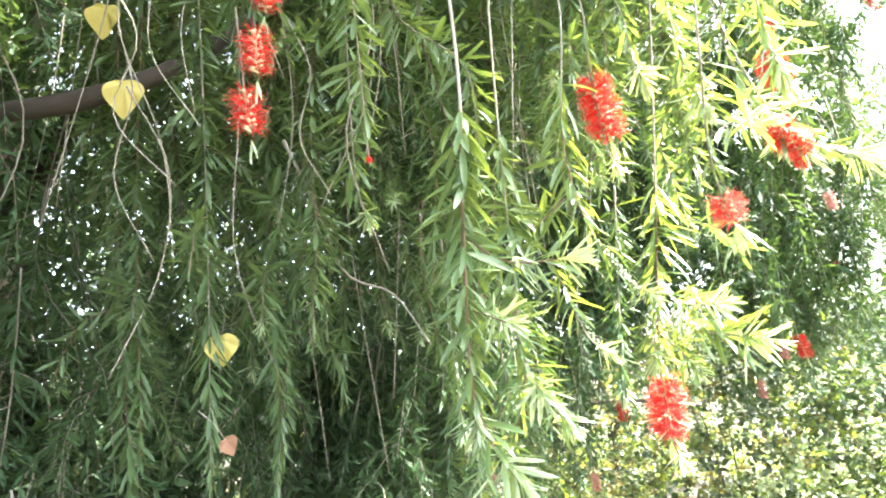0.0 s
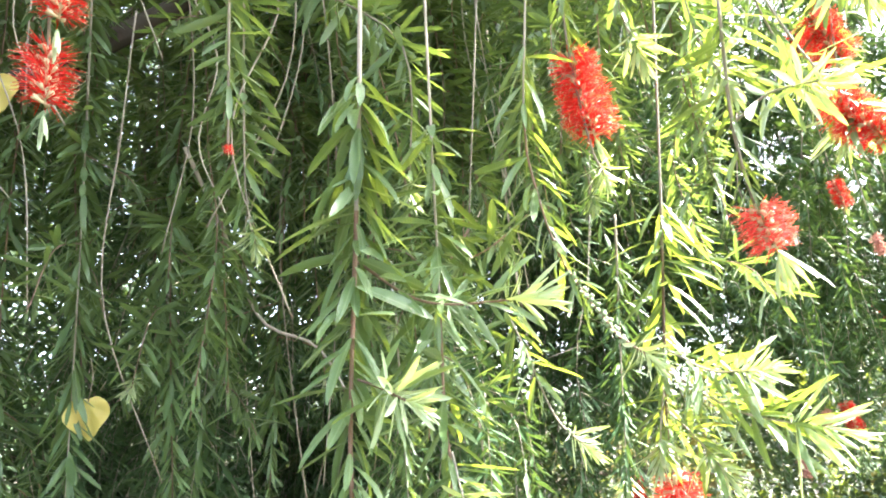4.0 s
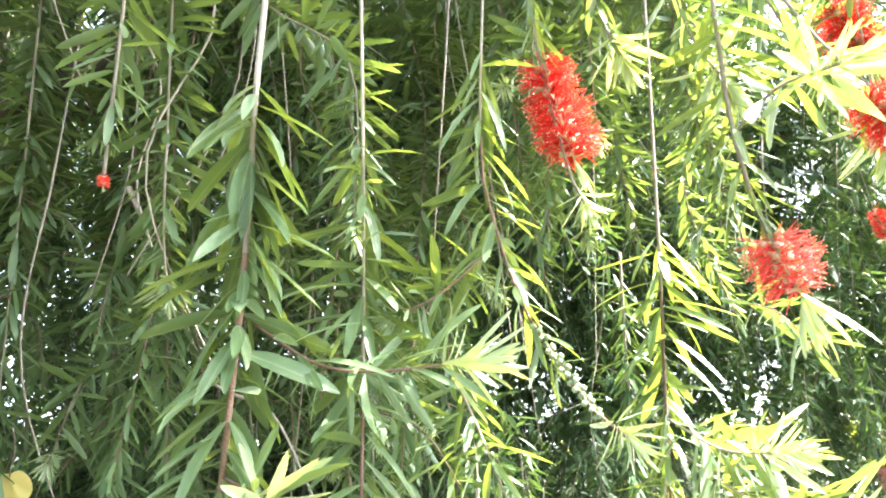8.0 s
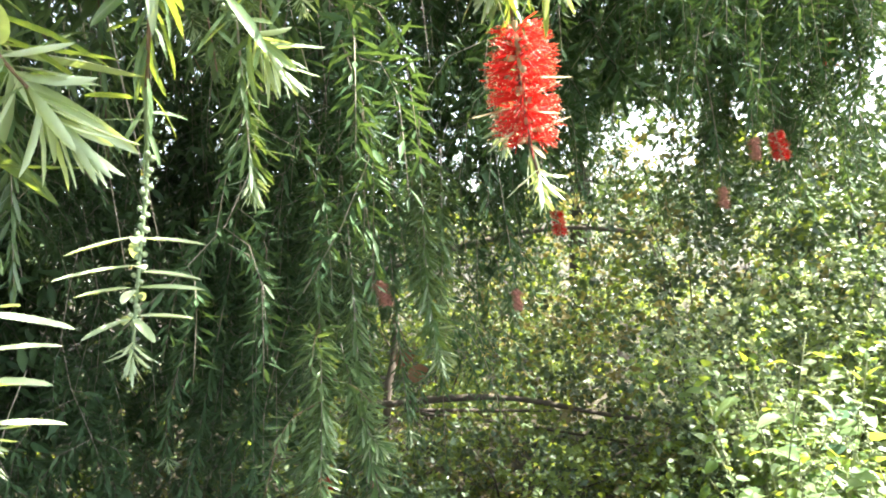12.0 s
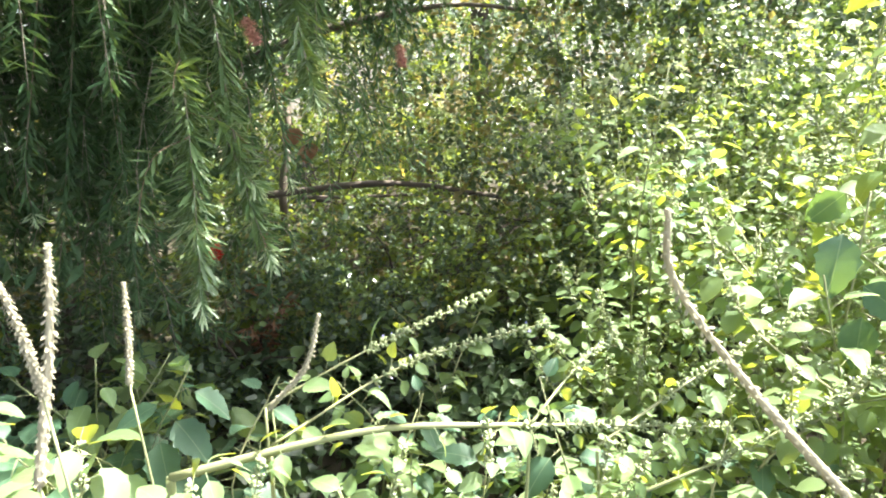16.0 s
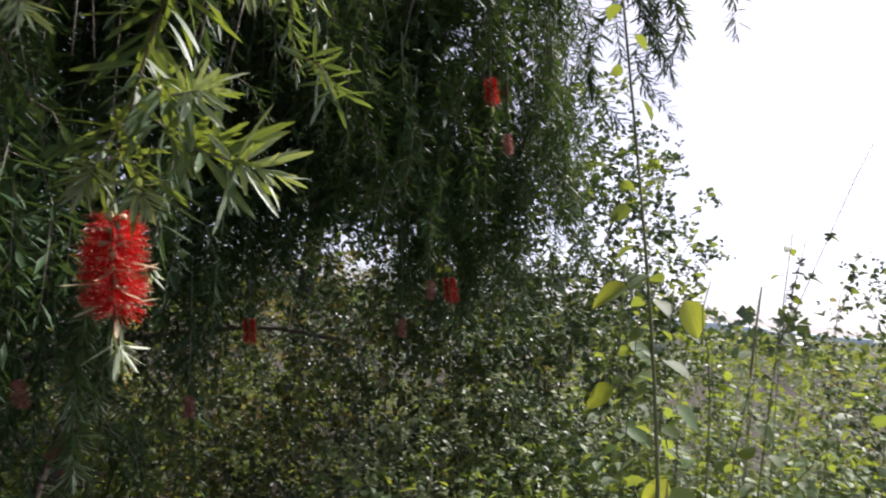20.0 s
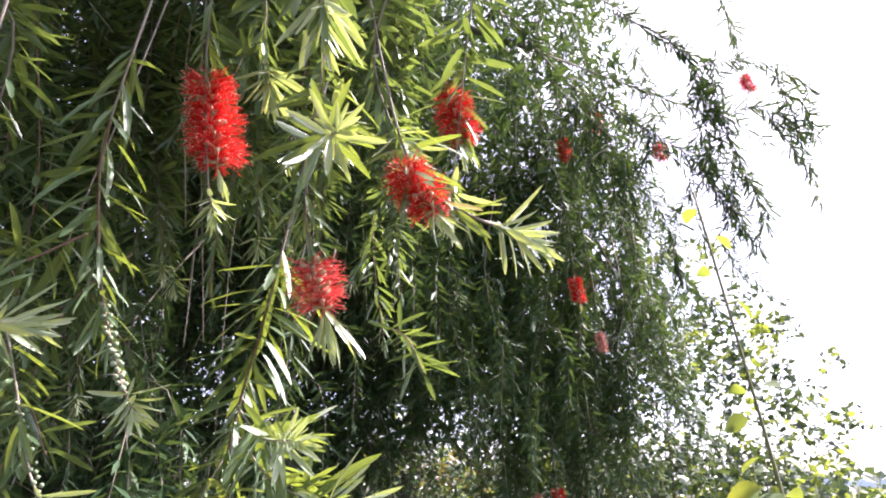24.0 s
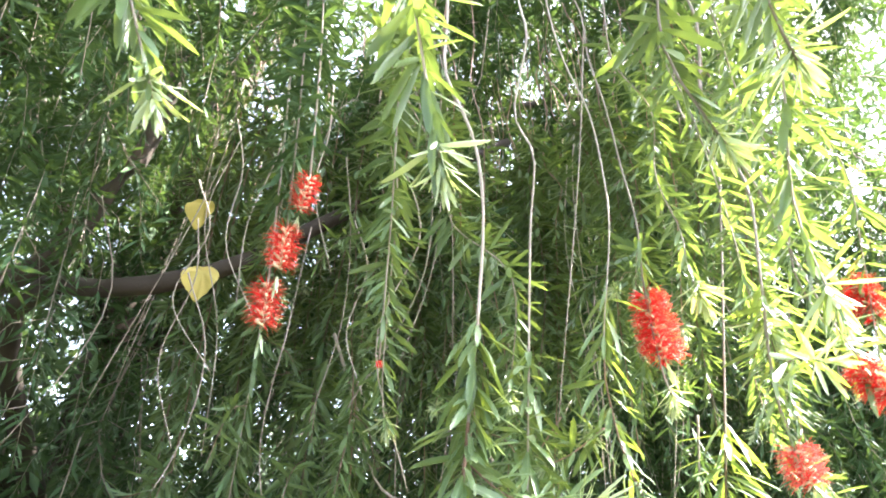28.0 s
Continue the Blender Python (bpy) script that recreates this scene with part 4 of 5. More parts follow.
# the roof of the crown overhead
for k in range(95):
    az, dist = r.uniform(-70, 22), r.uniform(0.9, 2.6)
    x, y = math.sin(radians(az)) * dist, math.cos(radians(az)) * dist
    hang(x, y, 2.45 + 0.45 * dist + r.uniform(0.4, 1.5), int(r.integers(10)), r.uniform(0.8, 1.1), r.uniform(0, 6.28), r.uniform(0, 0.5))

# twigs added high overhead to break the sunlight
for k in range(30):
    x, y = r.uniform(0.2, 1.05), r.uniform(0.35, 0.95)
    low = 1.95 + 1.15 * math.hypot(x - 0.1, y)
    hang(x, y, low + r.uniform(0.75, 1.6), int(r.integers(10)), r.uniform(0.7, 0.9), r.uniform(0, 6.28), r.uniform(0, 0.3))

# more added twigs, to shade those further in from the sun
for k in range(26):
    x, y = r.uniform(0.3, 1.1), r.uniform(0.9, 1.5)
    hang(x, y, 3.1 + r.uniform(0.75, 1.4), int(r.integers(10)), r.uniform(0.7, 0.9), r.uniform(0, 6.28), r.uniform(0, 0.3))

# the inner crown
r = np.random.default_rng(43)
n = 160000
az, dist = r.uniform(-95, 41, n), np.sqrt(r.uniform(2.1**2, 4.6**2, n))
low = lowest(az) + 0.35
p = np.c_[np.sin(np.radians(az)) * dist, np.cos(np.radians(az)) * dist, low + r.uniform(0, 1, n) * (5.2 - low)]
lump = np.array([noise.noise((a * 1.6, b * 1.6, c * 0.8)) + 0.5 * noise.noise((a * 4, b * 4, c * 2)) for a, b, c in p])
sunlit = p - np.array(to_sun) * ((p[:, 2] - 1.1) / to_sun[2])[:, None]   # the gaps that let flecks of sun into the thicket
flecks = (sunlit[:, 0] > 0.1) & (sunlit[:, 0] < 1.7) & (sunlit[:, 1] > 2.7) & (sunlit[:, 1] < 5.2)
p = p[(lump > np.where(flecks, 0.42, -0.05)) & ~(sunlit_gap(p) & (r.uniform(0, 1, n) < 0.85)) & ~((p[:, 0] > 0.2) & (p[:, 1] < 1.5 + 0.36 * p[:, 0]))]
n = len(p)
way = unit(r.normal(0, 0.7, (n, 3)) - UP * 0.4)
ln = r.uniform(0.045, 0.075, n)
part("crown", mesh_of("crown", *leaves(p, way, unit(r.normal(0, 1, (n, 3)) + UP * 0.5), ln * 1.35, ln * 0.2, simple=True), LEAF_SHADED), tree, "dense dark green inner foliage", kind="stuff")

# ---- shrubs and weeds ----


def cloud(n, low, high, seed, size, mat, name, wide=0.36, shape=None, spray=12, tight=0.8):
    """n leaf blades in sprays along short twigs in a box, kept where shape says so."""
    r = np.random.default_rng(seed)
    c = r.uniform(low, high, (n // spray, 3))
    if shape is not None:
        c = c[shape(c, r)]
    aim = unit(r.normal(0, 1, c.shape) + UP * 0.4)
    k = np.repeat(np.arange(len(c)), spray)
    u = np.tile(np.linspace(-0.5, 0.5, spray), len(c))
    n = len(k)
    p = c[k] + aim[k] * (u * size * spray * 0.3)[:, None] + r.normal(0, size * 0.25, (n, 3))
    way = unit(r.normal(0, 1, (n, 3)) * (1, 1, 0.7) + aim[k] * 0.5)
    face = unit(r.normal(0, tight, (n, 3)) + UP + aim[k] * 0.4)
    ln = size * r.uniform(0.45, 1.25, n)
    v, f = leaves(p, way, face, ln, ln * wide, simple=True, fold=0.14, droop=0.15)
    return mesh_of(name, v, f, mat)


def clumps(p, cells, seed):
    """A rough, gappy lump pattern: the value of smooth noise at each point."""
    return np.array([noise.noise((a * cells, b * cells, c * cells + seed)) for a, b, c in p])


def shrub(x, y, wide, deep, tall, n, size, mats, seed, label, base=0.0):
    ob = thing("shrub", (x, y, 0.0), label, "shrub", "shrubs behind the tree")
    r = np.random.default_rng(seed)
    for k in range(5):
        a = r.uniform(0, 6.28)
        tip = (x + math.cos(a) * wide * r.uniform(0.2, 0.85), y + math.sin(a) * deep * r.uniform(0.2, 0.85), tall * r.uniform(0.6, 0.98))
        mid = (x + (tip[0] - x) * 0.35, y + (tip[1] - y) * 0.35, tip[2] * 0.6)
        part("stem", mesh_of("stem", *tube([(x + r.normal(0, 0.05), y + r.normal(0, 0.05), -0.05), mid, tip], 0.009, 0.002, 10, 5, 0.1), BARK), ob)

    def keep(p, rr):
        d = ((p[:, 0] - x) / wide) ** 2 + ((p[:, 1] - y) / deep) ** 2 + ((p[:, 2] - base - tall * 0.5) / (tall * 0.5)) ** 2
        c = clumps(p, 3.0, seed)
        e = clumps(p, 7.0, seed + 3)
        return (d < 1.0 + 0.6 * c) & (c + 0.6 * e > -0.02)

    for k, (mat, share) in enumerate(mats):
        part("foliage", cloud(int(n * share), (x - wide * 1.2, y - deep * 1.2, base), (x + wide * 1.2, y + deep * 1.2, base + tall * 1.1), seed + 50 + k, size, mat, "foliage", shape=keep), ob, kind="stuff")
    return ob


# lighter WEED shares stand in for sunlit leaves among the darkened SHRUB ones
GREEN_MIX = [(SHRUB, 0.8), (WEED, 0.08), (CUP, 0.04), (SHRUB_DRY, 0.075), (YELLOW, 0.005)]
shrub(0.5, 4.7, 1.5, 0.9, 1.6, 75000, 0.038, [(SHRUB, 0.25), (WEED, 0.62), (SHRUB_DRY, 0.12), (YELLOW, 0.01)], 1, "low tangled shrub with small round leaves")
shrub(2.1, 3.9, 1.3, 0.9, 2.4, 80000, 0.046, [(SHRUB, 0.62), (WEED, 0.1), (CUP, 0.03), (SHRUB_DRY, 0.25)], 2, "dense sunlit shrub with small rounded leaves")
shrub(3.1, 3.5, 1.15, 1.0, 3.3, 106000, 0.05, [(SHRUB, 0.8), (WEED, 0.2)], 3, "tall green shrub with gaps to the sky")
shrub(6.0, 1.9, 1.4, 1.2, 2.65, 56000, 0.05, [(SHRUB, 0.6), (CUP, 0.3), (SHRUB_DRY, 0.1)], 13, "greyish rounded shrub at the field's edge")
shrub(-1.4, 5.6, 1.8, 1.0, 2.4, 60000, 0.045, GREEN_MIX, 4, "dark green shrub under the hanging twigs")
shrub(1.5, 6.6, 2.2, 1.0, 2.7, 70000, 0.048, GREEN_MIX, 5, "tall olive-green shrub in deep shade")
# the paler CUP leaves put the silvery sheen into the colour
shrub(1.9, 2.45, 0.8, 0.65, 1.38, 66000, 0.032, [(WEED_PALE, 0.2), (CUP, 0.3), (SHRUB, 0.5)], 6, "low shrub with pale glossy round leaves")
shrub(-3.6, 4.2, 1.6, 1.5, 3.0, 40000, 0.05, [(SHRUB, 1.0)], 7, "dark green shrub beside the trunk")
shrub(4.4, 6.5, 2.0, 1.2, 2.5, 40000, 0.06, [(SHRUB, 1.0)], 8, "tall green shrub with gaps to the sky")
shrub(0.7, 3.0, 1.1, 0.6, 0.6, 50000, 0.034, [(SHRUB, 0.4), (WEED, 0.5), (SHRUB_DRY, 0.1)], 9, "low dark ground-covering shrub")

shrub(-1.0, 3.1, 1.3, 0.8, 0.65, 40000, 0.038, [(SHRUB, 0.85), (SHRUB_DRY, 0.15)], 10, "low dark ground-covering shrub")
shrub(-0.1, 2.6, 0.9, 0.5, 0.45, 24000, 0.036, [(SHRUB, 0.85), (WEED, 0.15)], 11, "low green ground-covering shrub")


def far_tree(x, y, wide, tall, n, seed, low=0.3):
    ob = thing("background_tree", (x, y, 0.0), "dark leafy tree added around the place to close it in", "tree", "trees closing the view")
    part("trunk", mesh_of("trunk", *tube([(x, y, -0.1), (x + 0.1, y, tall * 0.5), (x, y, tall * 0.9)], 0.16, 0.04, 10, 7, 0.1), BARK), ob)

    def keep(p, rr):
        d = ((p[:, 0] - x) / wide) ** 2 + ((p[:, 1] - y) / wide) ** 2 + ((p[:, 2] - tall * 0.5) / (tall * 0.55)) ** 2
        c = clumps(p, 1.6, seed)
        return (d < 1.0 + 0.5 * c) & (c > -0.3)

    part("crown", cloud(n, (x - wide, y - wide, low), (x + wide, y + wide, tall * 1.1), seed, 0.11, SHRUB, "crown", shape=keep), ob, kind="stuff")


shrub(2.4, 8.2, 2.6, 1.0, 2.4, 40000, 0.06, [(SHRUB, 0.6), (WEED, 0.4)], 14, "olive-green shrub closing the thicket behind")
far_tree(-1.6, 8.5, 2.6, 5.5, 32000, 21)
far_tree(-5.0, 7.0, 3.0, 6.0, 32000, 22)
far_tree(-6.5, 2.0, 3.0, 6.0, 26000, 23)
far_tree(2.4, 6.9, 1.6, 4.8, 20000, 29, 2.7)
# unseen trees behind the camera, added to block sky light from there
for k, (x, y) in enumerate([(-5.5, -4.5), (-1.5, -6.0), (3.0, -7.0), (-8.0, -1.5)]):
    far_tree(x, y, 3.2, 7.0, 14000, 24 + k)

def weed(x, y, tall, seed, size=0.05, bend=0.15, mat=None, pairs=9, group="sunlit weeds"):
    """An upright weed: a green stem, side shoots, and stalked ovate leaves in pairs."""
    r = np.random.default_rng(seed)
    ob = thing("weed", (x, y, 0.0), "tall sunlit weed with ovate yellow-green leaves", "weed", group)
    top = (x + r.normal(0, bend), y + r.normal(0, bend), tall)
    line = [(x, y, -0.02), (x + (top[0] - x) * 0.3, y + (top[1] - y) * 0.3, tall * 0.5), top]
    pieces, sides = [tube(line, 0.005, 0.0015, 12, 5)], []
    base, way, face, ln, close = spiral(line, tall / (pairs * 4), 75, size, 0.25, 1.0, 0.4, seed)
    blades = [leaves(base + way * 0.02, way, unit(face * 0.3 + UP), ln * 1.1, ln * 0.33, OVATE, 0.12, 0.2)]
    for k in range(int(r.integers(4, 8))):
        q, d = spline(line, 40)
        at = q[int(r.uniform(0.3, 0.85) * 39)]
        a = r.uniform(0, 6.28)
        reach = tall * r.uniform(0.15, 0.3)
        side = [at, at + np.array((math.cos(a) * 0.5, math.sin(a) * 0.5, 0.4)) * reach, at + np.array((math.cos(a) * 0.8, math.sin(a) * 0.8, 1.0)) * reach]
        sides.append(tube(side, 0.0025, 0.001, 7, 4))
        base, way, face, ln, close = spiral(side, 0.022, 72, size * 0.8, 0.15, 1.0, 0.4, seed * 17 + k)
        blades.append(leaves(base, way, unit(face * 0.3 + UP), ln, ln * 0.33, OVATE, 0.12, 0.2))
    part("stem", mesh_of("stem", *joined(pieces), WEED_STEM), ob)
    for s in sides:
        part("side_stem", mesh_of("side_stem", *s, WEED_STEM), ob)
    part("foliage", mesh_of("foliage", *joined(blades), mat or WEED), ob, kind="stuff")
    return ob


r = np.random.default_rng(77)
kinds = [weed(40 + k, -40, r.uniform(1.0, 1.5), 600 + k, r.uniform(0.042, 0.075), mat=(WEED, WEED, WEED_PALE)[k % 3], pairs=16) for k in range(7)]
spots = []
while len(spots) < 170:
    az, dist = r.uniform(34, 130), 1.15 + 7.0 * r.uniform(0, 1) ** 1.3
    x, y = 0.15 + math.sin(radians(az)) * dist, math.cos(radians(az)) * dist
    if az < 46 and dist < 1.9:
        continue
    spots.append((x, y, dist))
for k, (x, y, dist) in enumerate(spots):
    s = r.uniform(0.7, 1.1) * (0.75 if dist < 1.6 else 1.0)
    c = copy_thing(kinds[k % 7], Matrix.Translation((x, y, -0.02)) @ Matrix.Rotation(r.uniform(0, 6.28), 4, "Z"))
    c.scale = (s, s, s)
for o in kinds:
    for part_ob in list(o.children_recursive):
        bpy.data.objects.remove(part_ob)
    bpy.data.objects.remove(o)


def keep_field(p, rr):
    az = np.degrees(np.arctan2(p[:, 0] - 0.15, p[:, 1]))
    d = np.hypot(p[:, 0] - 0.15, p[:, 1])
    c = clumps(p * (1, 1, 0.3), 1.3, 4.0)
    e = clumps(p, 5.0, 9.0)
    return (az > 33) & (az < 135) & (d > 1.5) & (e > -0.02) & (p[:, 2] < 0.6 + 1.1 * c + np.where(d > 7, 0.5, 0.0))


cover = thing("ground_cover", (1.5, 5.0, 0.0), "low green leaves that cover the soil behind", "ground cover", kind="stuff")
part("foliage", cloud(36000, (-2.5, 2.2, 0.02), (6.5, 10.5, 0.4), 36, 0.075, WEED, "foliage", shape=lambda p, rr: p[:, 2] < 0.25 + 0.25 * clumps(p * (1, 1, 0), 1.5, 6.0), spray=8), cover, kind="stuff")
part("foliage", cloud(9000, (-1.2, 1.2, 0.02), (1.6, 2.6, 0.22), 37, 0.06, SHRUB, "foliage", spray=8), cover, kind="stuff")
field = thing("weed_thicket", (4.0, 1.5, 0.0), "dense sunlit thicket of low broad-leaved weeds", "weeds", kind="stuff")
part("foliage", cloud(96000, (0.9, -4, 0.05), (8, 6, 1.25), 31, 0.056, WEED, "foliage", shape=keep_field), field, kind="stuff")
part("foliage", cloud(60000, (6, -10, 0.2), (30, 24, 1.6), 32, 0.14, WEED, "foliage", shape=keep_field, spray=6), field, kind="stuff")
part("foliage", cloud(60000, (0.9, -4, 0.05), (6, 6, 1.25), 33, 0.036, WEED_PALE, "foliage", shape=keep_field), field, kind="stuff")
part("foliage", cloud(70000, (0.95, -1.5, 0.45), (4.5, 4.0, 1.35), 38, 0.017, CUP, "foliage", shape=keep_field, spray=22), field, kind="stuff")
part("foliage", cloud(24000, (25, -60, 0.3), (140, 110, 2.1), 34, 0.6, WEED, "foliage", shape=lambda p, rr: p[:, 2] < 1.1 + 1.2 * clumps(p * (0.1, 0.1, 0.1), 1.0, 2.0), spray=6), field, kind="stuff")
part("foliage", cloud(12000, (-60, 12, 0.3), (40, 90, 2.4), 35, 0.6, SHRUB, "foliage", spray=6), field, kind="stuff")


# ---- mint weeds with whorls of small calyces, in front ----


def broad_blades(mat, width, count, seed, teeth):
    """Broad leaves of unit length along +y, with a scalloped edge and puckered between the side veins."""
    r = np.random.default_rng(seed)
    out = []
    for k in range(count):
        fold, droop, twist, phase = r.uniform(0.1, 0.4), r.uniform(0.1, 0.4), r.uniform(-0.15, 0.15), r.uniform(0, 6)
        rows, cols = np.linspace(0, 1, 14), np.array((-1, -0.55, 0, 0.55, 1.0))
        v = []
        for u in rows:
            half = width * max(0.03, math.sin(math.pi * u**0.8)) ** 0.75 * (1 - 0.2 * u)
            for c in cols:
                edge = 1 + 0.1 * math.cos(2 * math.pi * teeth * u) * (abs(c) == 1)
                x = c * half * edge
                z = abs(x) * fold - droop * u * u + 0.018 * math.cos(2 * math.pi * (u * 6 - abs(c) * 0.6) + phase) * abs(c) + twist * x * u
                v.append((x + 0.05 * math.sin(phase) * u * u, u + 0.03 * abs(c), z))
        f = [(5 * i + j, 5 * i + j + 1, 5 * i + j + 6, 5 * i + j + 5) for i in range(13) for j in range(4)]
        out.append(mesh_of("leaf", v, f, mat))
    return out


PALE_BLADES = broad_blades(BROAD_PALE, 0.36, 6, 5, 7)
DARK_BLADES = broad_blades(BROAD_DARK, 0.36, 6, 6, 8)


def whorls(points, start, step, size, seed, many=10, sides=4):
    """Rings of small pale cups set along a stem."""
    r = np.random.default_rng(seed)
    q, d = spline(points, 120)
    total = np.linalg.norm(np.diff(q, axis=0), axis=1).sum()
    n = max(2, int(total * (1 - start) / step))
    cups, petals = [], []
    for k in range(n):
        i = min(119, int((start + (1 - start) * (k + 0.5) / n) * 119))
        a, b = frames_along(d[i : i + 1])
        for j in range(int(r.integers(many - 3, many + 3))):
            phi = r.uniform(0, 6.28)
            out = unit(math.cos(phi) * a[0] + math.sin(phi) * b[0] + d[i] * r.uniform(0.1, 0.9))
            at = q[i] + d[i] * r.normal(0, 0.003)
            ln = size * r.uniform(0.7, 1.2)
            cups.append(tube([at, at + out * ln], 0.001, 0.003, 2, sides))
            if r.uniform() < 0.04:
                petals.append(leaves([at + out * ln], [out], [UP], 0.005, 0.002, OVATE))
    return cups, petals


def mint_weed(points, root, seed, size=0.036, leafy=0.6, step=0.05, mat=None, r0=0.0028, group="flowering weeds in front"):
    """A weed stem with paired stalked leaves and, further up, whorls of calyces."""
    r = np.random.default_rng(seed)
    ob = thing("flowering_weed", root, "pale green weed stem with round leaves and small calyces", "weed", group)
    stem = part("stem", mesh_of("stem", *tube(points, r0, 0.001, 20, 6, 0.06), WEED_STEM), ob)
    q, d = spline(points, 120)
    total = np.linalg.norm(np.diff(q, axis=0), axis=1).sum()
    n = max(2, int(total * leafy / step))
    stalks = []
    for k in range(n):
        i = min(118, int((0.05 + leafy * (k + r.uniform(0.2, 0.8)) / n) * 119))
        a, b = frames_along(d[i : i + 1])
        phi = k * 1.57 + r.uniform(-0.4, 0.4)
        for s in (1, -1):
            out = unit(s * (math.cos(phi) * a[0] + math.sin(phi) * b[0]) + d[i] * 0.4 + UP * 0.1)
            stalk = size * r.uniform(0.3, 0.6)
            at = q[i] + out * stalk
            stalks.append(tube([q[i], q[i] + out * stalk * 0.5, at], 0.0008, 0.0006, 3, 4))
            way = unit(out + np.array((0, 0, -0.5)) + r.normal(0, 0.3, 3))
            ln = size * r.uniform(0.7, 1.25) * (1 - 0.45 * k / n)
            part("leaf", PALE_BLADES[int(r.integers(6))], stem, m=blade_matrix(at, way, unit(UP + r.normal(0, 0.5, 3)), ln))
    cups, petals = whorls(points, min(leafy * 0.7, 0.6), 0.017, 0.011, seed)
    part("inflorescence", mesh_of("inflorescence", *joined(cups + stalks), CUP), stem, "small pale green cups round the stem", kind="stuff")
    if petals:
        part("petals", mesh_of("petals", *joined(petals), PETAL), stem, "tiny violet petals", kind="stuff")
    return ob


FRONT = [
    ([(-0.12, 1.06, 0.74), (0.181, 0.983, 0.808), (0.405, 0.922, 0.809), (0.811, 0.893, 0.731)], (-0.2, 1.1, 0.0), 0.045, 1.0, 0.06, 0.008),
    ([(0.035, 1.146, 0.785), (0.218, 1.2, 0.828), (0.497, 1.247, 0.893)], (0.0, 1.12, 0.0), 0.055, 0.6, 0.05, 0.0026),
    ([(0.039, 1.06, 0.762), (0.289, 1.127, 0.83), (0.584, 1.162, 0.847)], (0.0, 1.05, 0.0), 0.055, 0.5, 0.05, 0.0026),
    ([(0.439, 0.913, 0.81), (0.562, 1.0, 0.839), (0.709, 1.119, 0.821)], (0.4, 0.9, 0.0), 0.034, 0.6, 0.05, 0.003),
    ([(0.55, 0.9, 0.75), (0.75, 0.92, 0.83), (1.0, 0.95, 0.9)], (0.6, 0.9, 0.0), 0.03, 0.4, 0.05, 0.003),
    ([(0.6, 0.85, 0.68), (0.8, 0.8, 0.78), (1.05, 0.78, 0.92)], (0.6, 0.85, 0.0), 0.03, 0.35, 0.05, 0.003),
    ([(0.3, 0.92, 0.62), (0.36, 0.9, 0.72), (0.37, 0.92, 0.83)], (0.3, 0.92, 0.0), 0.045, 0.9, 0.03, 0.002),
    ([(0.15, 0.95, 0.6), (0.2, 0.92, 0.7), (0.24, 0.93, 0.81)], (0.15, 0.95, 0.0), 0.055, 0.9, 0.03, 0.002),
    ([(0.5, 0.85, 0.6), (0.52, 0.84, 0.7), (0.55, 0.86, 0.79)], (0.5, 0.85, 0.0), 0.05, 0.9, 0.03, 0.002),
    ([(-0.02, 0.95, 0.6), (0.0, 0.94, 0.72), (0.03, 0.95, 0.82)], (0.0, 0.95, 0.0), 0.06, 0.9, 0.03, 0.002),
    ([(-0.25, 0.98, 0.55), (-0.22, 0.95, 0.75), (-0.2, 0.96, 0.9)], (-0.25, 0.98, 0.0), 0.075, 0.95, 0.035, 0.003),
    ([(-0.1, 0.92, 0.55), (-0.08, 0.9, 0.7), (-0.06, 0.9, 0.84)], (-0.1, 0.92, 0.0), 0.07, 0.95, 0.035, 0.003),
    ([(-0.3, 0.9, 0.5), (-0.32, 0.88, 0.66), (-0.3, 0.88, 0.8)], (-0.3, 0.9, 0.0), 0.085, 0.95, 0.035, 0.003),
    ([(0.1, 0.9, 0.52), (0.12, 0.88, 0.65), (0.14, 0.88, 0.76)], (0.1, 0.9, 0.0), 0.07, 0.95, 0.03, 0.0026),
    ([(0.3, 0.82, 0.5), (0.32, 0.8, 0.62), (0.33, 0.8, 0.73)], (0.3, 0.82, 0.0), 0.07, 0.95, 0.03, 0.0026),
    ([(0.46, 0.8, 0.5), (0.45, 0.78, 0.62), (0.46, 0.78, 0.74)], (0.46, 0.8, 0.0), 0.065, 0.95, 0.03, 0.0026),
    ([(-0.5, 1.0, 0.5), (-0.5, 0.98, 0.68), (-0.48, 0.98, 0.86)], (-0.5, 1.0, 0.0), 0.085, 0.95, 0.035, 0.003),
    ([(-0.4, 1.1, 0.55), (-0.38, 1.05, 0.75), (-0.36, 1.06, 0.92)], (-0.4, 1.1, 0.0), 0.08, 0.95, 0.035, 0.003),
]
for k, (line, root, size, leafy, step, r0) in enumerate(FRONT):
    low_part = [(root[0], root[1], -0.02), ((root[0] + line[0][0]) / 2, (root[1] + line[0][1]) / 2, line[0][2] * 0.6)]
    o = mint_weed(line, root, 900 + k, size, leafy, step, r0=r0)
    part("lower_stem", mesh_of("lower_stem", *tube(low_part + [line[0]], r0 * 1.2, r0, 10, 6, 0.06), WEED_STEM), o)

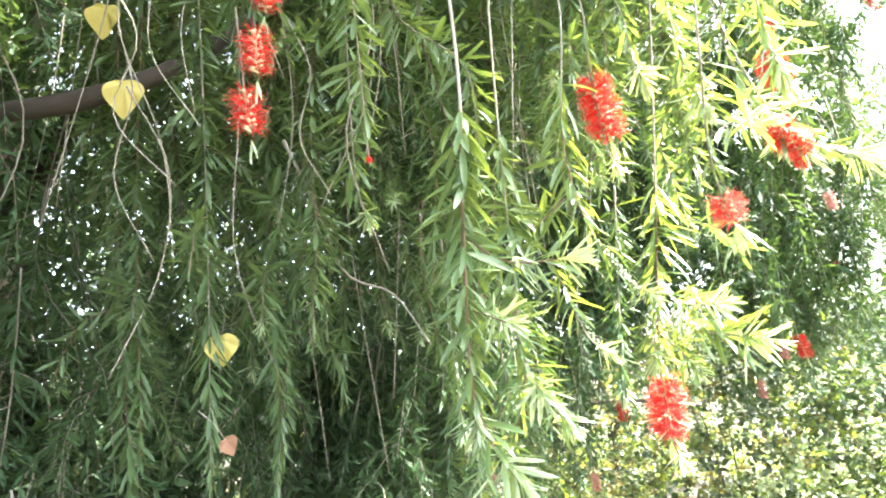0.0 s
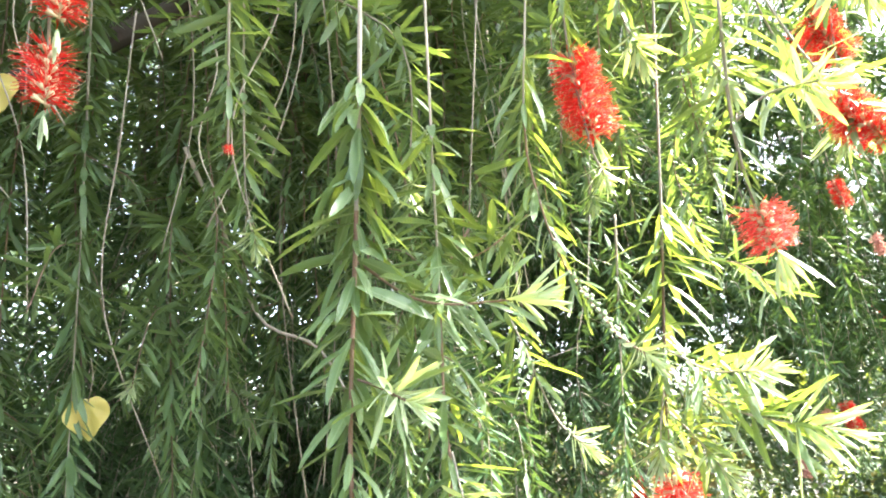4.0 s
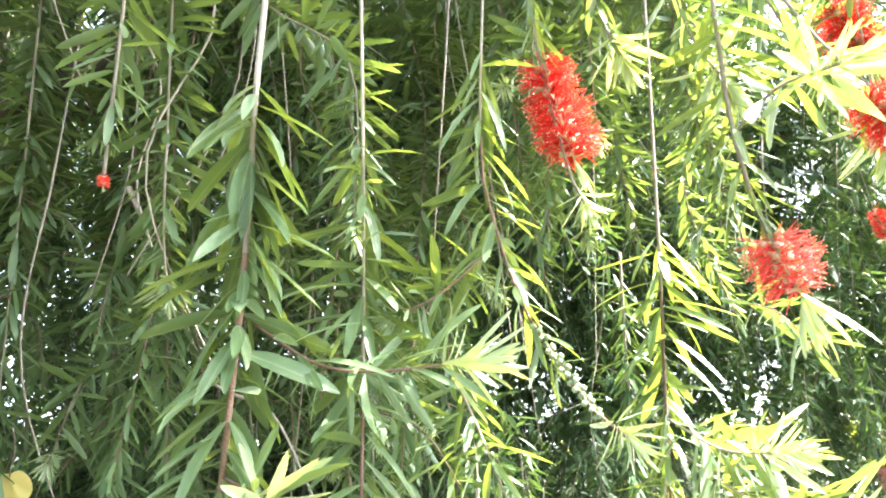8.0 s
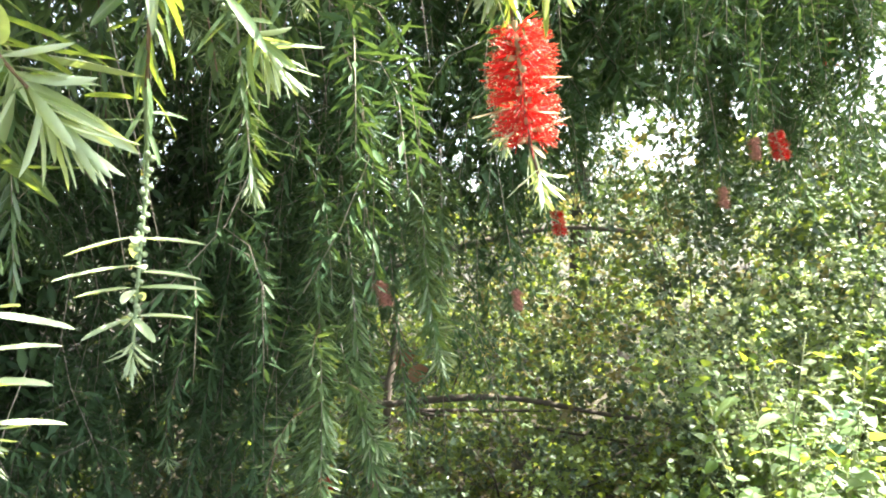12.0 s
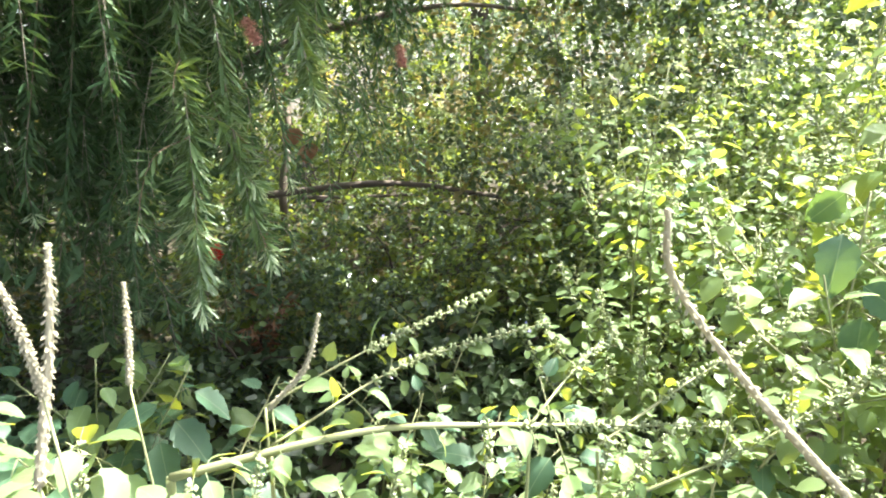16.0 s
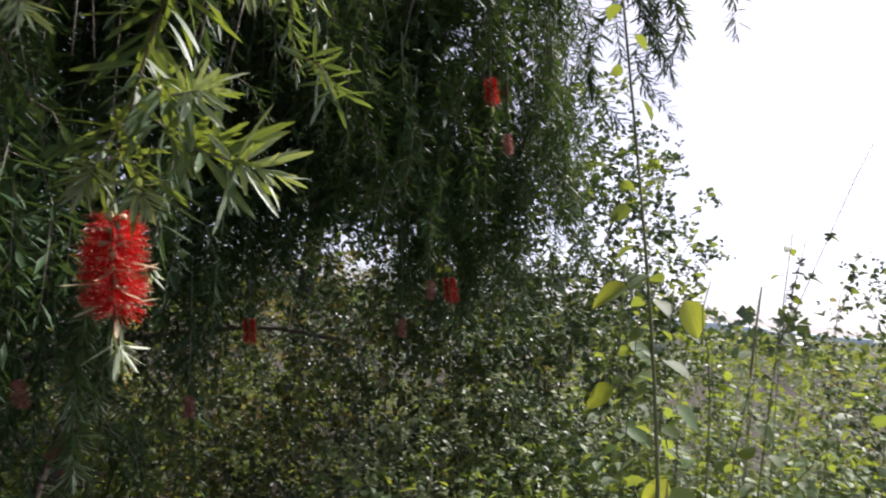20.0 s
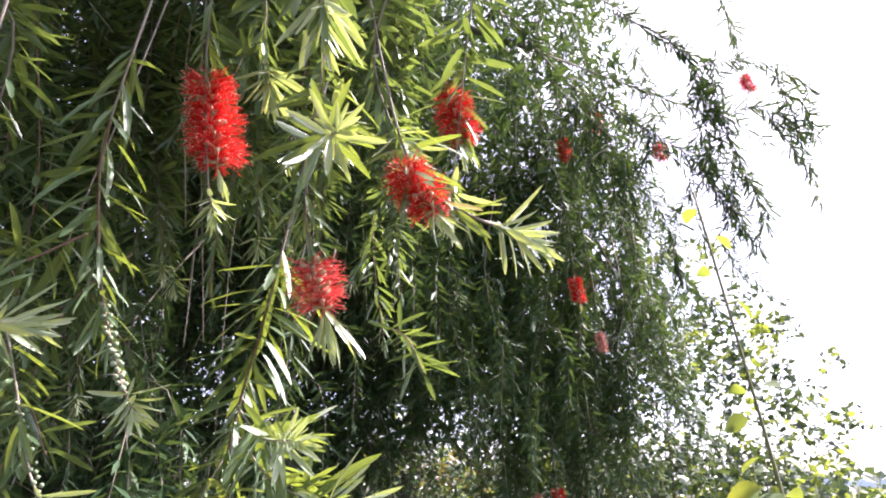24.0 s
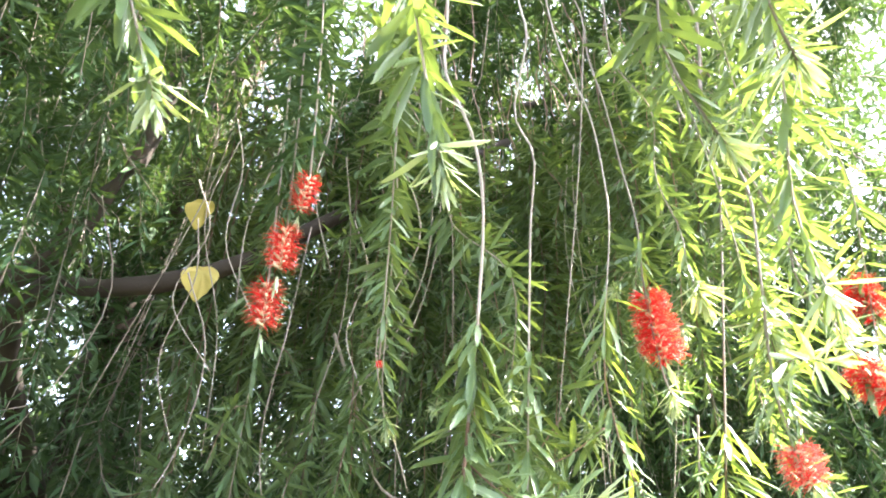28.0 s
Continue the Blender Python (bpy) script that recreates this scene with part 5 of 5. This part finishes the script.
# broad-leaved plants under them
r = np.random.default_rng(61)
for k in range(74):
    x, y = (r.uniform(1.0, 2.3), r.uniform(0.35, 1.9)) if k > 59 else (r.uniform(-0.75, 0.6), r.uniform(0.85, 1.6)) if k < 24 else (r.uniform(-0.9, 1.0), r.uniform(1.4, 2.4)) if k > 33 else (r.uniform(0.5, 1.0), r.uniform(0.7, 1.3))
    tall = r.uniform(0.5, 0.8) if k < 34 else r.uniform(0.3, 0.5) if k < 60 else r.uniform(0.95, 1.35)
    if k > 59 and math.hypot(x - 0.2, y) < 1.2:
        x += 0.5
    ob = thing("broadleaf_weed", (x, y, 0.0), "low broad-leaved green weed with drooping ovate leaves", "weed", "broad-leaved weeds in front")
    line = [(x, y, -0.02), (x + r.normal(0, 0.04), y + r.normal(0, 0.04), tall * 0.6), (x + r.normal(0, 0.08), y + r.normal(0, 0.08), tall)]
    b, wy, fc, ln, c = spiral(line, 0.028 if k < 60 else 0.045, 80, r.uniform(0.08, 0.13) if k < 24 and x < 0.1 else r.uniform(0.055, 0.1) if k < 60 else r.uniform(0.055, 0.085), 0.3, 1.0, 0.55, 700 + k)
    stalks = [tube([b[j], b[j] + wy[j] * 0.015, b[j] + wy[j] * 0.03], 0.001, 0.0008, 3, 4) for j in range(len(b))]
    stem = part("stem", mesh_of("stem", *joined([tube(line, 0.004, 0.0015, 10, 5, 0.05)] + stalks), WEED_STEM), ob)
    for j in range(len(b)):
        at = b[j] + wy[j] * 0.03
        if k < 34 or k > 59:
            part("leaf", (PALE_BLADES, DARK_BLADES)[k % 2][j % 6], stem, m=blade_matrix(at, unit(wy[j] - UP * 0.35), unit(fc[j] * 0.3 + UP), ln[j]))
            continue
        piece = leaves([at], [wy[j] - UP * 0.35], [unit(fc[j] * 0.3 + UP)], ln[j], ln[j] * 0.38, OVATE, 0.2, 0.25)
        part("leaf", mesh_of("leaf", *piece, (WEED, WEED_PALE, WEED)[k % 3]), stem)

# bushy mint weeds towards the field
r = np.random.default_rng(88)
sorts = []
for k in range(5):
    x, y = 60 + k, -60
    tall = r.uniform(0.8, 1.05)
    ob = thing("bushy_weed", (x, y, 0.0), "bushy pale green weed with rounded leaves and small calyces", "weed", "bushy weeds in front")
    main = [(x, y, -0.02), (x + r.normal(0, 0.05), y + r.normal(0, 0.05), tall * 0.6), (x + r.normal(0, 0.12), y + r.normal(0, 0.12), tall)]
    sides = []
    pieces, blades, cups = [tube(main, 0.005, 0.0015, 12, 6)], [], []
    twigs = [main]
    for j in range(13):
        q, d = spline(main, 60)
        at = q[int(r.uniform(0.25, 0.95) * 59)]
        a, reach = r.uniform(0, 6.28), r.uniform(0.15, 0.32)
        out = np.array((math.cos(a), math.sin(a), 0.0))
        twigs.append([at, at + out * reach * 0.5 + UP * reach * 0.4, at + out * reach * 0.8 + UP * reach * 1.0])
        sides.append(tube(twigs[-1], 0.002, 0.0009, 8, 5))
    for j, line in enumerate(twigs):
        b, wy, fc, ln, c = spiral(line, 0.016, 78, 0.04, 0.1, 0.95, 0.5, 70 * k + j)
        b = b + wy * 0.012
        blades.append(leaves(b, wy - UP * 0.3, unit(fc * 0.4 + UP), ln, ln * 0.37, OVATE, 0.12, 0.2))
        c1, _ = whorls(line, 0.55, 0.02, 0.01, 33 * k + j, 7, 3)
        cups += c1
    part("stem", mesh_of("stem", *joined(pieces), WEED_STEM), ob)
    for s in sides:
        part("side_stem", mesh_of("side_stem", *s, WEED_STEM), ob)
    part("foliage", mesh_of("foliage", *joined(blades), (WEED_PALE, WEED)[k % 2]), ob, kind="stuff")
    part("inflorescence", mesh_of("inflorescence", *joined(cups), CUP), ob, "small pale green cups round the stems", kind="stuff")
    sorts.append(ob)
places = [(0.75, 1.05), (0.9, 0.85), (1.05, 1.2), (1.0, 1.5), (1.2, 0.95), (1.25, 1.35), (1.1, 0.6), (1.35, 0.7), (0.85, 1.35), (1.45, 1.1), (1.5, 1.5), (1.3, 1.75), (0.95, 1.75), (1.6, 0.8), (1.45, 0.4), (0.55, 0.95), (1.15, 0.35), (1.45, 2.0), (1.65, 2.15), (1.85, 2.1), (1.6, 2.4), (1.85, 2.5), (2.1, 2.2), (1.75, 1.85), (2.0, 1.9), (1.35, 2.2), (2.3, 2.4)]
places += [(1.75, 0.55), (1.95, 0.9), (1.8, 1.3), (2.2, 1.2), (2.15, 0.6), (2.4, 1.6), (2.6, 1.0), (2.55, 0.45), (2.05, 1.6), (2.75, 1.9), (2.9, 1.3), (2.6, 2.3), (1.7, 0.2), (2.2, 0.2), (3.1, 0.8), (3.2, 1.8), (3.0, 2.4), (1.5, 0.95)]
for k, (x, y) in enumerate(places):
    c = copy_thing(sorts[k % 5], Matrix.Translation((x, y, -0.01)) @ Matrix.Rotation(r.uniform(0, 6.28), 4, "Z"))
    s = r.uniform(0.9, 1.12) * (0.82 if x < 0.9 else 1.0 if k < 27 else 1.3)
    c.scale = (s, s, s)
for o in sorts:
    for child in list(o.children_recursive):
        bpy.data.objects.remove(child)
    bpy.data.objects.remove(o)

# ---- seed spikes ----


def seed_spike(points, r0, root, seed, label="slender grey-brown seed spike standing among weeds"):
    r = np.random.default_rng(seed)
    ob = thing("seed_spike", root, label, "seed spike", "seed spikes")
    part("stalk", mesh_of("stalk", *tube([root, (np.array(root) * 0.4 + np.array(points[-1]) * 0.6), points[-1]], 0.002, 0.0018, 10, 5), WEED_STEM), ob)
    q, d = spline(points[::-1], 160)
    a, b = frames_along(d)
    phi = np.arange(160) * 2.399
    rad = np.cos(phi)[:, None] * a + np.sin(phi)[:, None] * b
    taper = np.clip((160 - np.arange(160)) / 30, 0.3, 1.0)[:, None]
    v, f = leaves(q + rad * r0 * 0.4, rad * 0.6 - d * 0.8 + r.normal(0, 0.2, (160, 3)), rad, r0 * 1.2 * taper[:, 0], r0 * 0.3, LANCE, 0.2, 0.0)
    v2, f2 = tube(points[::-1], r0 * 0.85, r0 * 0.45, 40, 8, 0.12)
    part("spike", mesh_of("spike", *joined([(v, f), (v2, f2)]), SPIKE), ob, "bristly grey-pink spike")


seed_spike([(0.463, 0.643, 1.229), (0.484, 0.65, 1.145), (0.608, 0.657, 0.987), (0.741, 0.617, 0.826)], 0.0075, (0.8, 0.6, 0.0), 1)
seed_spike([(-0.147, 0.876, 1.201), (-0.162, 0.853, 1.098), (-0.202, 0.826, 0.933)], 0.0072, (-0.2, 0.83, 0.0), 2)
seed_spike([(-0.166, 0.78, 1.195), (-0.158, 0.778, 1.135), (-0.162, 0.796, 1.061)], 0.0055, (-0.17, 0.8, 0.0), 3)
seed_spike([(-0.124, 1.057, 1.081), (-0.13, 1.04, 1.0), (-0.14, 1.03, 0.935)], 0.0055, (-0.14, 1.03, 0.0), 4)
seed_spike([(0.141, 1.059, 0.986), (0.11, 1.058, 0.898), (0.048, 1.08, 0.823)], 0.0055, (0.05, 1.08, 0.0), 5)
seed_spike([(0.948, 0.401, 1.484), (0.97, 0.404, 1.357), (0.98, 0.404, 1.22)], 0.0105, (1.0, 0.42, 0.0), 6, "thick purple-grey seed spike in sunlight")
seed_spike([(1.9, 1.15, 1.86), (1.9, 1.16, 1.76), (1.9, 1.17, 1.6)], 0.005, (1.9, 1.2, 0.0), 7)

# ---- tall single stems at the field's edge ----


def tall_stem(points, seed, size, step, r0=0.006, start=0.3):
    r = np.random.default_rng(seed)
    ob = thing("tall_weed", points[0], "tall thin weed stem with paired yellow-green leaves against the sky", "weed", "tall weeds")
    stem = part("stem", mesh_of("stem", *tube(points, r0, r0 * 0.4, 24, 6, 0.05), WEED_STEM), ob)
    q, d = spline(points, 200)
    total = np.linalg.norm(np.diff(q, axis=0), axis=1).sum()
    n = int(total * (1 - start) / step)
    for k in range(n):
        i = int((start + (1 - start) * (k + 0.5) / n) * 199)
        phi = k * 1.57 + r.uniform(-0.4, 0.4)
        for s in (1, -1):
            if r.uniform() < 0.2:
                continue
            out = unit(np.array((s * math.cos(phi), s * math.sin(phi), 0.25)))
            at = q[i] + out * size * 0.35
            ln = size * r.uniform(0.65, 1.2) * (1 - 0.4 * k / n)
            pieces = joined([tube([q[i], (q[i] + at) / 2, at], 0.001, 0.0008, 3, 4), leaves([at], [out - UP * r.uniform(0.2, 0.8)], [unit(UP + r.normal(0, 0.4, 3))], ln, ln * 0.34, OVATE, 0.12, 0.22)])
            part("leaf", mesh_of("leaf", *pieces, WEED), stem)
    return ob


tall_stem([(1.56, 1.16, 0.0), (1.529, 1.15, 0.962), (1.506, 1.138, 1.205), (1.449, 1.137, 1.607), (1.385, 1.154, 2.015), (1.25, 1.145, 2.55)], 1, 0.088, 0.075, 0.008, 0.3)
for k, (x, y, z, lean, size) in enumerate([(1.72, 0.96, 1.98, 0.22, 0.05), (2.3, 0.95, 2.15, 0.15, 0.05), (1.36, 0.5, 1.78, 0.25, 0.055), (1.95, 1.78, 1.62, 0.1, 0.06), (2.62, 1.42, 1.75, 0.12, 0.06), (3.25, 2.43, 2.15, 0.1, 0.06), (2.9, 0.6, 2.05, 0.2, 0.055), (2.3, 2.0, 1.95, 0.1, 0.05), (1.62, 1.35, 1.75, 0.08, 0.06), (2.05, 1.25, 1.7, 0.1, 0.07)]):
    tall_stem([(x - lean, y, 0.0), (x - lean * 0.6, y, z * 0.5), (x, y, z)], 20 + k, size * 1.25, 0.07, 0.0035, 0.45)


def large_leaved(line, r0, places, seed):
    """A weed stem with a few large stalked leaves, each given by its middle, its way, its face and its length."""
    r = np.random.default_rng(seed)
    ob = thing("large_leaved_weed", line[0], "weed stem with large stalked heart-shaped leaves in sunlight", "weed", "large-leaved weeds")
    stem = part("stem", mesh_of("stem", *tube(line, r0, r0 * 0.5, 20, 6, 0.05), WEED_STEM), ob)
    q, d = spline(line, 100)
    for k, (mid, way, face, size, blades) in enumerate(places):
        way = unit(np.array(way, float))
        base = np.array(mid) - way * size * 0.5
        near = q[np.argmin(np.linalg.norm(q + d * 0.04 - base, axis=1))]
        part("stalk", mesh_of("stalk", *tube([near, (near + base) / 2 + UP * 0.008, base], 0.0014, 0.0009, 8, 5), WEED_STEM), stem)
        part("leaf", blades[k % 6], stem, m=blade_matrix(base, way, unit(np.array(face, float) + r.normal(0, 0.15, 3)), size))


ACROSS, BACK = np.array((0.66, -0.75, 0.0)), np.array((-0.75, -0.66, 0.0))
large_leaved([(1.95, 1.72, 0.0), (1.93, 1.71, 1.1), (1.92, 1.7, 1.95)], 0.005, [
    ((1.865, 1.718, 1.816), -ACROSS - UP * 0.45, BACK + UP * 0.9, 0.15, PALE_BLADES),
    ((1.95, 1.62, 1.62), ACROSS - UP * 0.6, BACK * 0.6 + UP, 0.11, PALE_BLADES),
    ((1.852, 1.72, 1.45), -ACROSS - UP * 0.7, BACK + UP * 0.8, 0.13, PALE_BLADES),
    ((1.98, 1.64, 1.33), ACROSS - UP * 0.4, BACK + UP, 0.12, PALE_BLADES),
], 1)
large_leaved([(2.1, 1.66, 0.0), (2.1, 1.65, 1.1), (2.12, 1.64, 1.86)], 0.004, [
    ((2.179, 1.593, 1.757), ACROSS * 0.5 - UP, BACK + UP * 0.3, 0.15, PALE_BLADES),
    ((2.04, 1.7, 1.52), -ACROSS - UP * 0.4, BACK * 0.5 + UP, 0.11, PALE_BLADES),
    ((2.18, 1.58, 1.4), ACROSS - UP * 0.5, BACK * 0.7 + UP, 0.12, PALE_BLADES),
], 2)
large_leaved([(1.64, 1.27, 0.0), (1.65, 1.26, 0.7), (1.67, 1.25, 1.27)], 0.006, [
    ((1.66, 1.28, 1.25), -ACROSS * 0.5 - UP * 0.8, BACK + UP * 0.4, 0.1, PALE_BLADES),
    ((1.71, 1.22, 1.24), ACROSS - UP * 0.1, BACK + UP * 0.8, 0.11, PALE_BLADES),
    ((1.76, 1.17, 1.19), ACROSS * 0.35 - UP, BACK + UP * 0.5, 0.12, DARK_BLADES),
    ((1.66, 1.27, 1.14), -ACROSS * 0.8 - UP * 0.3, BACK * 0.3 + UP, 0.11, DARK_BLADES),
    ((1.72, 1.22, 1.1), ACROSS * 0.7 - UP * 0.6, BACK + UP * 0.5, 0.1, PALE_BLADES),
    ((1.64, 1.3, 1.02), -ACROSS - UP * 0.5, BACK + UP * 0.7, 0.12, DARK_BLADES),
], 3)
large_leaved([(1.6, 0.95, 0.0), (1.6, 0.94, 0.7), (1.59, 0.94, 1.17)], 0.004, [
    ((1.621, 0.924, 1.11), ACROSS * 0.2 - UP, BACK + UP * 0.3, 0.085, DARK_BLADES),
    ((1.53, 1.0, 1.12), -ACROSS - UP * 0.7, BACK + UP * 0.4, 0.09, DARK_BLADES),
    ((1.64, 0.9, 0.98), ACROSS - UP * 0.4, BACK + UP * 0.7, 0.09, DARK_BLADES),
    ((1.54, 0.98, 0.92), -ACROSS - UP * 0.5, BACK + UP * 0.6, 0.1, DARK_BLADES),
], 4)
large_leaved([(1.12, 0.96, 0.0), (1.11, 0.97, 0.6), (1.11, 0.97, 1.1)], 0.004, [
    ((1.07, 1.02, 1.06), -ACROSS * 0.6 - UP * 0.7, BACK + UP * 0.4, 0.085, DARK_BLADES),
    ((1.15, 0.93, 1.07), ACROSS * 0.4 - UP, BACK + UP * 0.5, 0.095, DARK_BLADES),
    ((1.08, 1.02, 0.9), -ACROSS * 0.3 - UP, BACK + UP * 0.5, 0.07, PALE_BLADES),
    ((1.04, 0.95, 0.98), BACK * 0.6 - UP, BACK + UP * 0.4, 0.11, DARK_BLADES),
    ((1.14, 0.92, 0.9), ACROSS - UP * 0.6, BACK + UP * 0.6, 0.1, DARK_BLADES),
    ((1.1, 0.93, 0.82), BACK * 0.3 - UP, BACK + UP * 0.3, 0.1, DARK_BLADES),
    ((1.2, 0.9, 0.98), ACROSS * 0.6 - UP * 0.8, BACK + UP * 0.4, 0.09, DARK_BLADES),
    ((1.0, 1.05, 0.9), -ACROSS * 0.8 - UP * 0.6, BACK + UP * 0.4, 0.09, DARK_BLADES),
], 5)

# thin flowering stalks that stand above the field
for k, line in enumerate([
    [(1.745, 1.102, 1.391), (1.83, 1.018, 1.759), (1.935, 0.916, 2.178), (1.958, 0.894, 2.254)],
    [(1.944, 0.68, 1.507), (1.984, 0.633, 1.858), (2.022, 0.587, 2.222)],
    [(2.436, 1.052, 1.573), (2.433, 1.044, 1.809), (2.43, 1.035, 2.085)],
    [(2.088, 1.199, 1.693), (2.105, 1.177, 1.865), (2.124, 1.155, 2.028)],
    [(2.497, 1.254, 1.714), (2.519, 1.228, 1.889), (2.542, 1.203, 2.065)],
    [(2.965, 1.136, 1.663), (2.981, 1.115, 1.852), (3.019, 1.078, 1.998)],
    [(2.669, 0.847, 1.962), (2.645, 0.861, 2.117), (2.63, 0.867, 2.253)],
]):
    foot = (line[0][0] - 0.05, line[0][1], 0.0)
    ob = thing("flower_stalk", foot, "thin weed stalk with small dry seed clusters against the sky", "weed", "thin seed stalks")
    stem = part("stem", mesh_of("stem", *tube([foot] + line, 0.0032, 0.0011, 24, 5, 0.06), WEED_STEM), ob)
    r = np.random.default_rng(300 + k)
    q, d = spline(line, 60)
    for j in range(int(r.integers(6, 9))):
        i = int((0.15 + 0.85 * j / 8) * 59)
        pieces = []
        for m in range(9):
            out = unit(r.normal(0, 1, 3) + UP * 0.3)
            pieces.append(tube([q[i], q[i] + out * r.uniform(0.008, 0.021)], 0.001, 0.004, 2, 5))
        part("seed_head", mesh_of("seed_head", *joined(pieces), SPIKE if k % 2 else CUP), stem)
        way = unit(np.array((r.normal(), r.normal(), -0.3)))
        v, f = leaves([q[i]], [way], [unit(UP + r.normal(0, 0.5, 3))], 0.035 * r.uniform(0.6, 1.2), 0.011, OVATE, 0.2, 0.3)
        part("leaf", mesh_of("leaf", v, f, WEED), stem)
bent = [(1.857, 1.267, 1.457), (1.819, 1.285, 1.738), (1.83, 1.271, 1.865)]
ob = thing("bare_stalk", (bent[0][0], bent[0][1], 0.0), "bare green stalk with a bent tip among weeds", "weed")
part("stem", mesh_of("stem", *tube([(bent[0][0], bent[0][1], 0.0)] + bent, 0.005, 0.002, 20, 6, 0.05), WEED_STEM), ob)

# ---- dark fallen branches behind, and dead leaves ----
for line, r0 in [([(0.0, 3.9, 0.5), (0.756, 3.676, 0.55), (1.414, 3.469, 0.44), (2.305, 3.083, 0.321)], 0.022), ([(0.335, 3.685, 0.494), (0.882, 3.511, 0.426), (1.625, 3.163, 0.333)], 0.012), ([(0.25, 3.75, 0.5), (0.7, 3.6, 0.5), (1.2, 3.45, 0.5)], 0.014)]:
    ob = thing("fallen_branch", line[0], "dark bare branch lying through the undergrowth", "branch", "bare branches")
    part("branch", mesh_of("branch", *tube(line, r0, r0 * 0.4, 20, 7, 0.12), BARK), ob)
ob = thing("sapling", (0.16, 4.36, 0.0), "thin dark sapling trunk in the shade", "sapling")
part("trunk", mesh_of("trunk", *tube([(0.16, 4.36, -0.05), (0.167, 4.358, 0.404), (0.246, 4.452, 0.719), (0.296, 4.714, 1.3), (0.3, 4.8, 2.0)], 0.03, 0.015, 16, 7, 0.1), BARK), ob)
ob = thing("bare_bough", (0.1, 3.6, 1.2), "dark bare bough reaching across the thicket", "branch")
part("branch", mesh_of("branch", *tube([(-0.4, 3.7, 1.1), (0.185, 3.583, 1.32), (0.584, 3.514, 1.43), (1.119, 3.503, 1.5), (1.6, 3.5, 1.45)], 0.026, 0.01, 16, 7, 0.12), BARK), ob)

ob = thing("dead_fern", (-0.016, 2.614, 0.0), "clump of dry red-brown dead fronds under the twigs", "dead plant")
r = np.random.default_rng(12)
for k in range(7):
    a = r.uniform(0, 6.28)
    line = [(-0.016, 2.614, -0.02), (-0.016 + 0.05 * math.cos(a), 2.614 + 0.05 * math.sin(a), 0.26), (-0.016 + 0.16 * math.cos(a), 2.614 + 0.12 * math.sin(a), r.uniform(0.28, 0.45))]
    frond = part("frond", mesh_of("frond", *tube(line, 0.002, 0.001, 10, 5), BROWN), ob)
    b, wy, fc, ln, c = spiral(line, 0.012, 65, 0.05, 0.35, 1.0, 0.6, 40 + k)
    part("foliage", mesh_of("foliage", *leaves(b, wy - UP * 0.5, fc, ln, ln * 0.13, LANCE, 0.3, 0.4), BROWN), frond, "curled red-brown dry leaflets", kind="stuff")

# ---- heart-shaped leaves of a climber, turned yellow ----


def heart_leaf(at, way, face, size, mat, label, hang_from):
    ob = thing("climber_leaf", at, label, "leaf", "climber leaves")
    n = 26
    t = np.linspace(0, 2 * math.pi, n, endpoint=False)
    hx = 0.42 * np.sin(t) * (1 + 0.12 * np.cos(t)) * (1.12 - 0.2 * np.cos(2 * t))
    hy = 0.42 - 0.5 * np.cos(t) - 0.16 * np.exp(-((t - math.pi) ** 2) * 4) * -1 - 0.11 * np.exp(-np.minimum(t, 2 * math.pi - t) ** 2 * 7) * -1
    way, face = unit(np.array(way, float)), np.array(face, float)
    side = unit(np.cross(way, face))
    nor = np.cross(side, way)
    v = [np.array(at) + way * size * 0.15]
    for ring in (0.5, 1.0):
        for x, y in zip(hx, hy):
            v.append(np.array(at) + size * (side * x * ring + way * (0.15 + (y - 0.15) * ring) + nor * (abs(x) * 0.35 * ring - 0.25 * (y * ring) ** 2 + 0.05 * math.sin(9 * x + 7 * y + size * 200)) + side * 0.12 * (y * ring) ** 2))
    f = [(0, 1 + i, 1 + (i + 1) % n) for i in range(n)] + [(1 + i, 1 + n + i, 1 + n + (i + 1) % n, 1 + (i + 1) % n) for i in range(n)]
    part("blade", mesh_of("blade", v, f, mat), ob)
    part("stalk", mesh_of("stalk", *tube([hang_from, (np.array(hang_from) + np.array(at)) / 2 + (0.005, 0, 0), np.array(at) + way * size * 0.1], 0.0009, 0.0007, 8, 5), STEM), ob)


heart_leaf((-0.755, 0.983, 2.431), (0.1, 0, -1), (0.2, -1, 0.1), 0.07, YELLOW, "yellow heart-shaped climber leaf hanging from a vine", (-0.746, 0.957, 2.492))
heart_leaf((-0.79, 0.983, 2.598), (-0.1, 0, -1), (-0.1, -1, 0.1), 0.065, YELLOW, "small yellow heart-shaped climber leaf on a vine", (-0.781, 0.957, 2.651))
heart_leaf((-0.576, 1.006, 1.908), (0.15, 0, -1), (0.1, -1, 0.2), 0.058, YELLOW, "pale yellow heart-shaped leaf hanging among twigs", (-0.567, 0.985, 1.964))
heart_leaf((-0.558, 0.943, 1.716), (0.6, 0, -0.8), (0.3, -1, 0.3), 0.032, BROWN, "dry orange-brown leaf caught among hanging twigs", (-0.6, 0.93, 1.77))
heart_leaf((0.217, 3.1, 0.99), (0.0, 0, -1), (0.3, -1, 0.0), 0.09, BROWN, "curled brown dead leaf hanging in the thicket", (0.22, 3.09, 1.08))
heart_leaf((0.275, 3.1, 0.915), (0.1, 0, -1), (0.2, -1, 0.0), 0.09, BROWN, "curled brown dead leaf hanging in the thicket", (0.27, 3.1, 1.0))
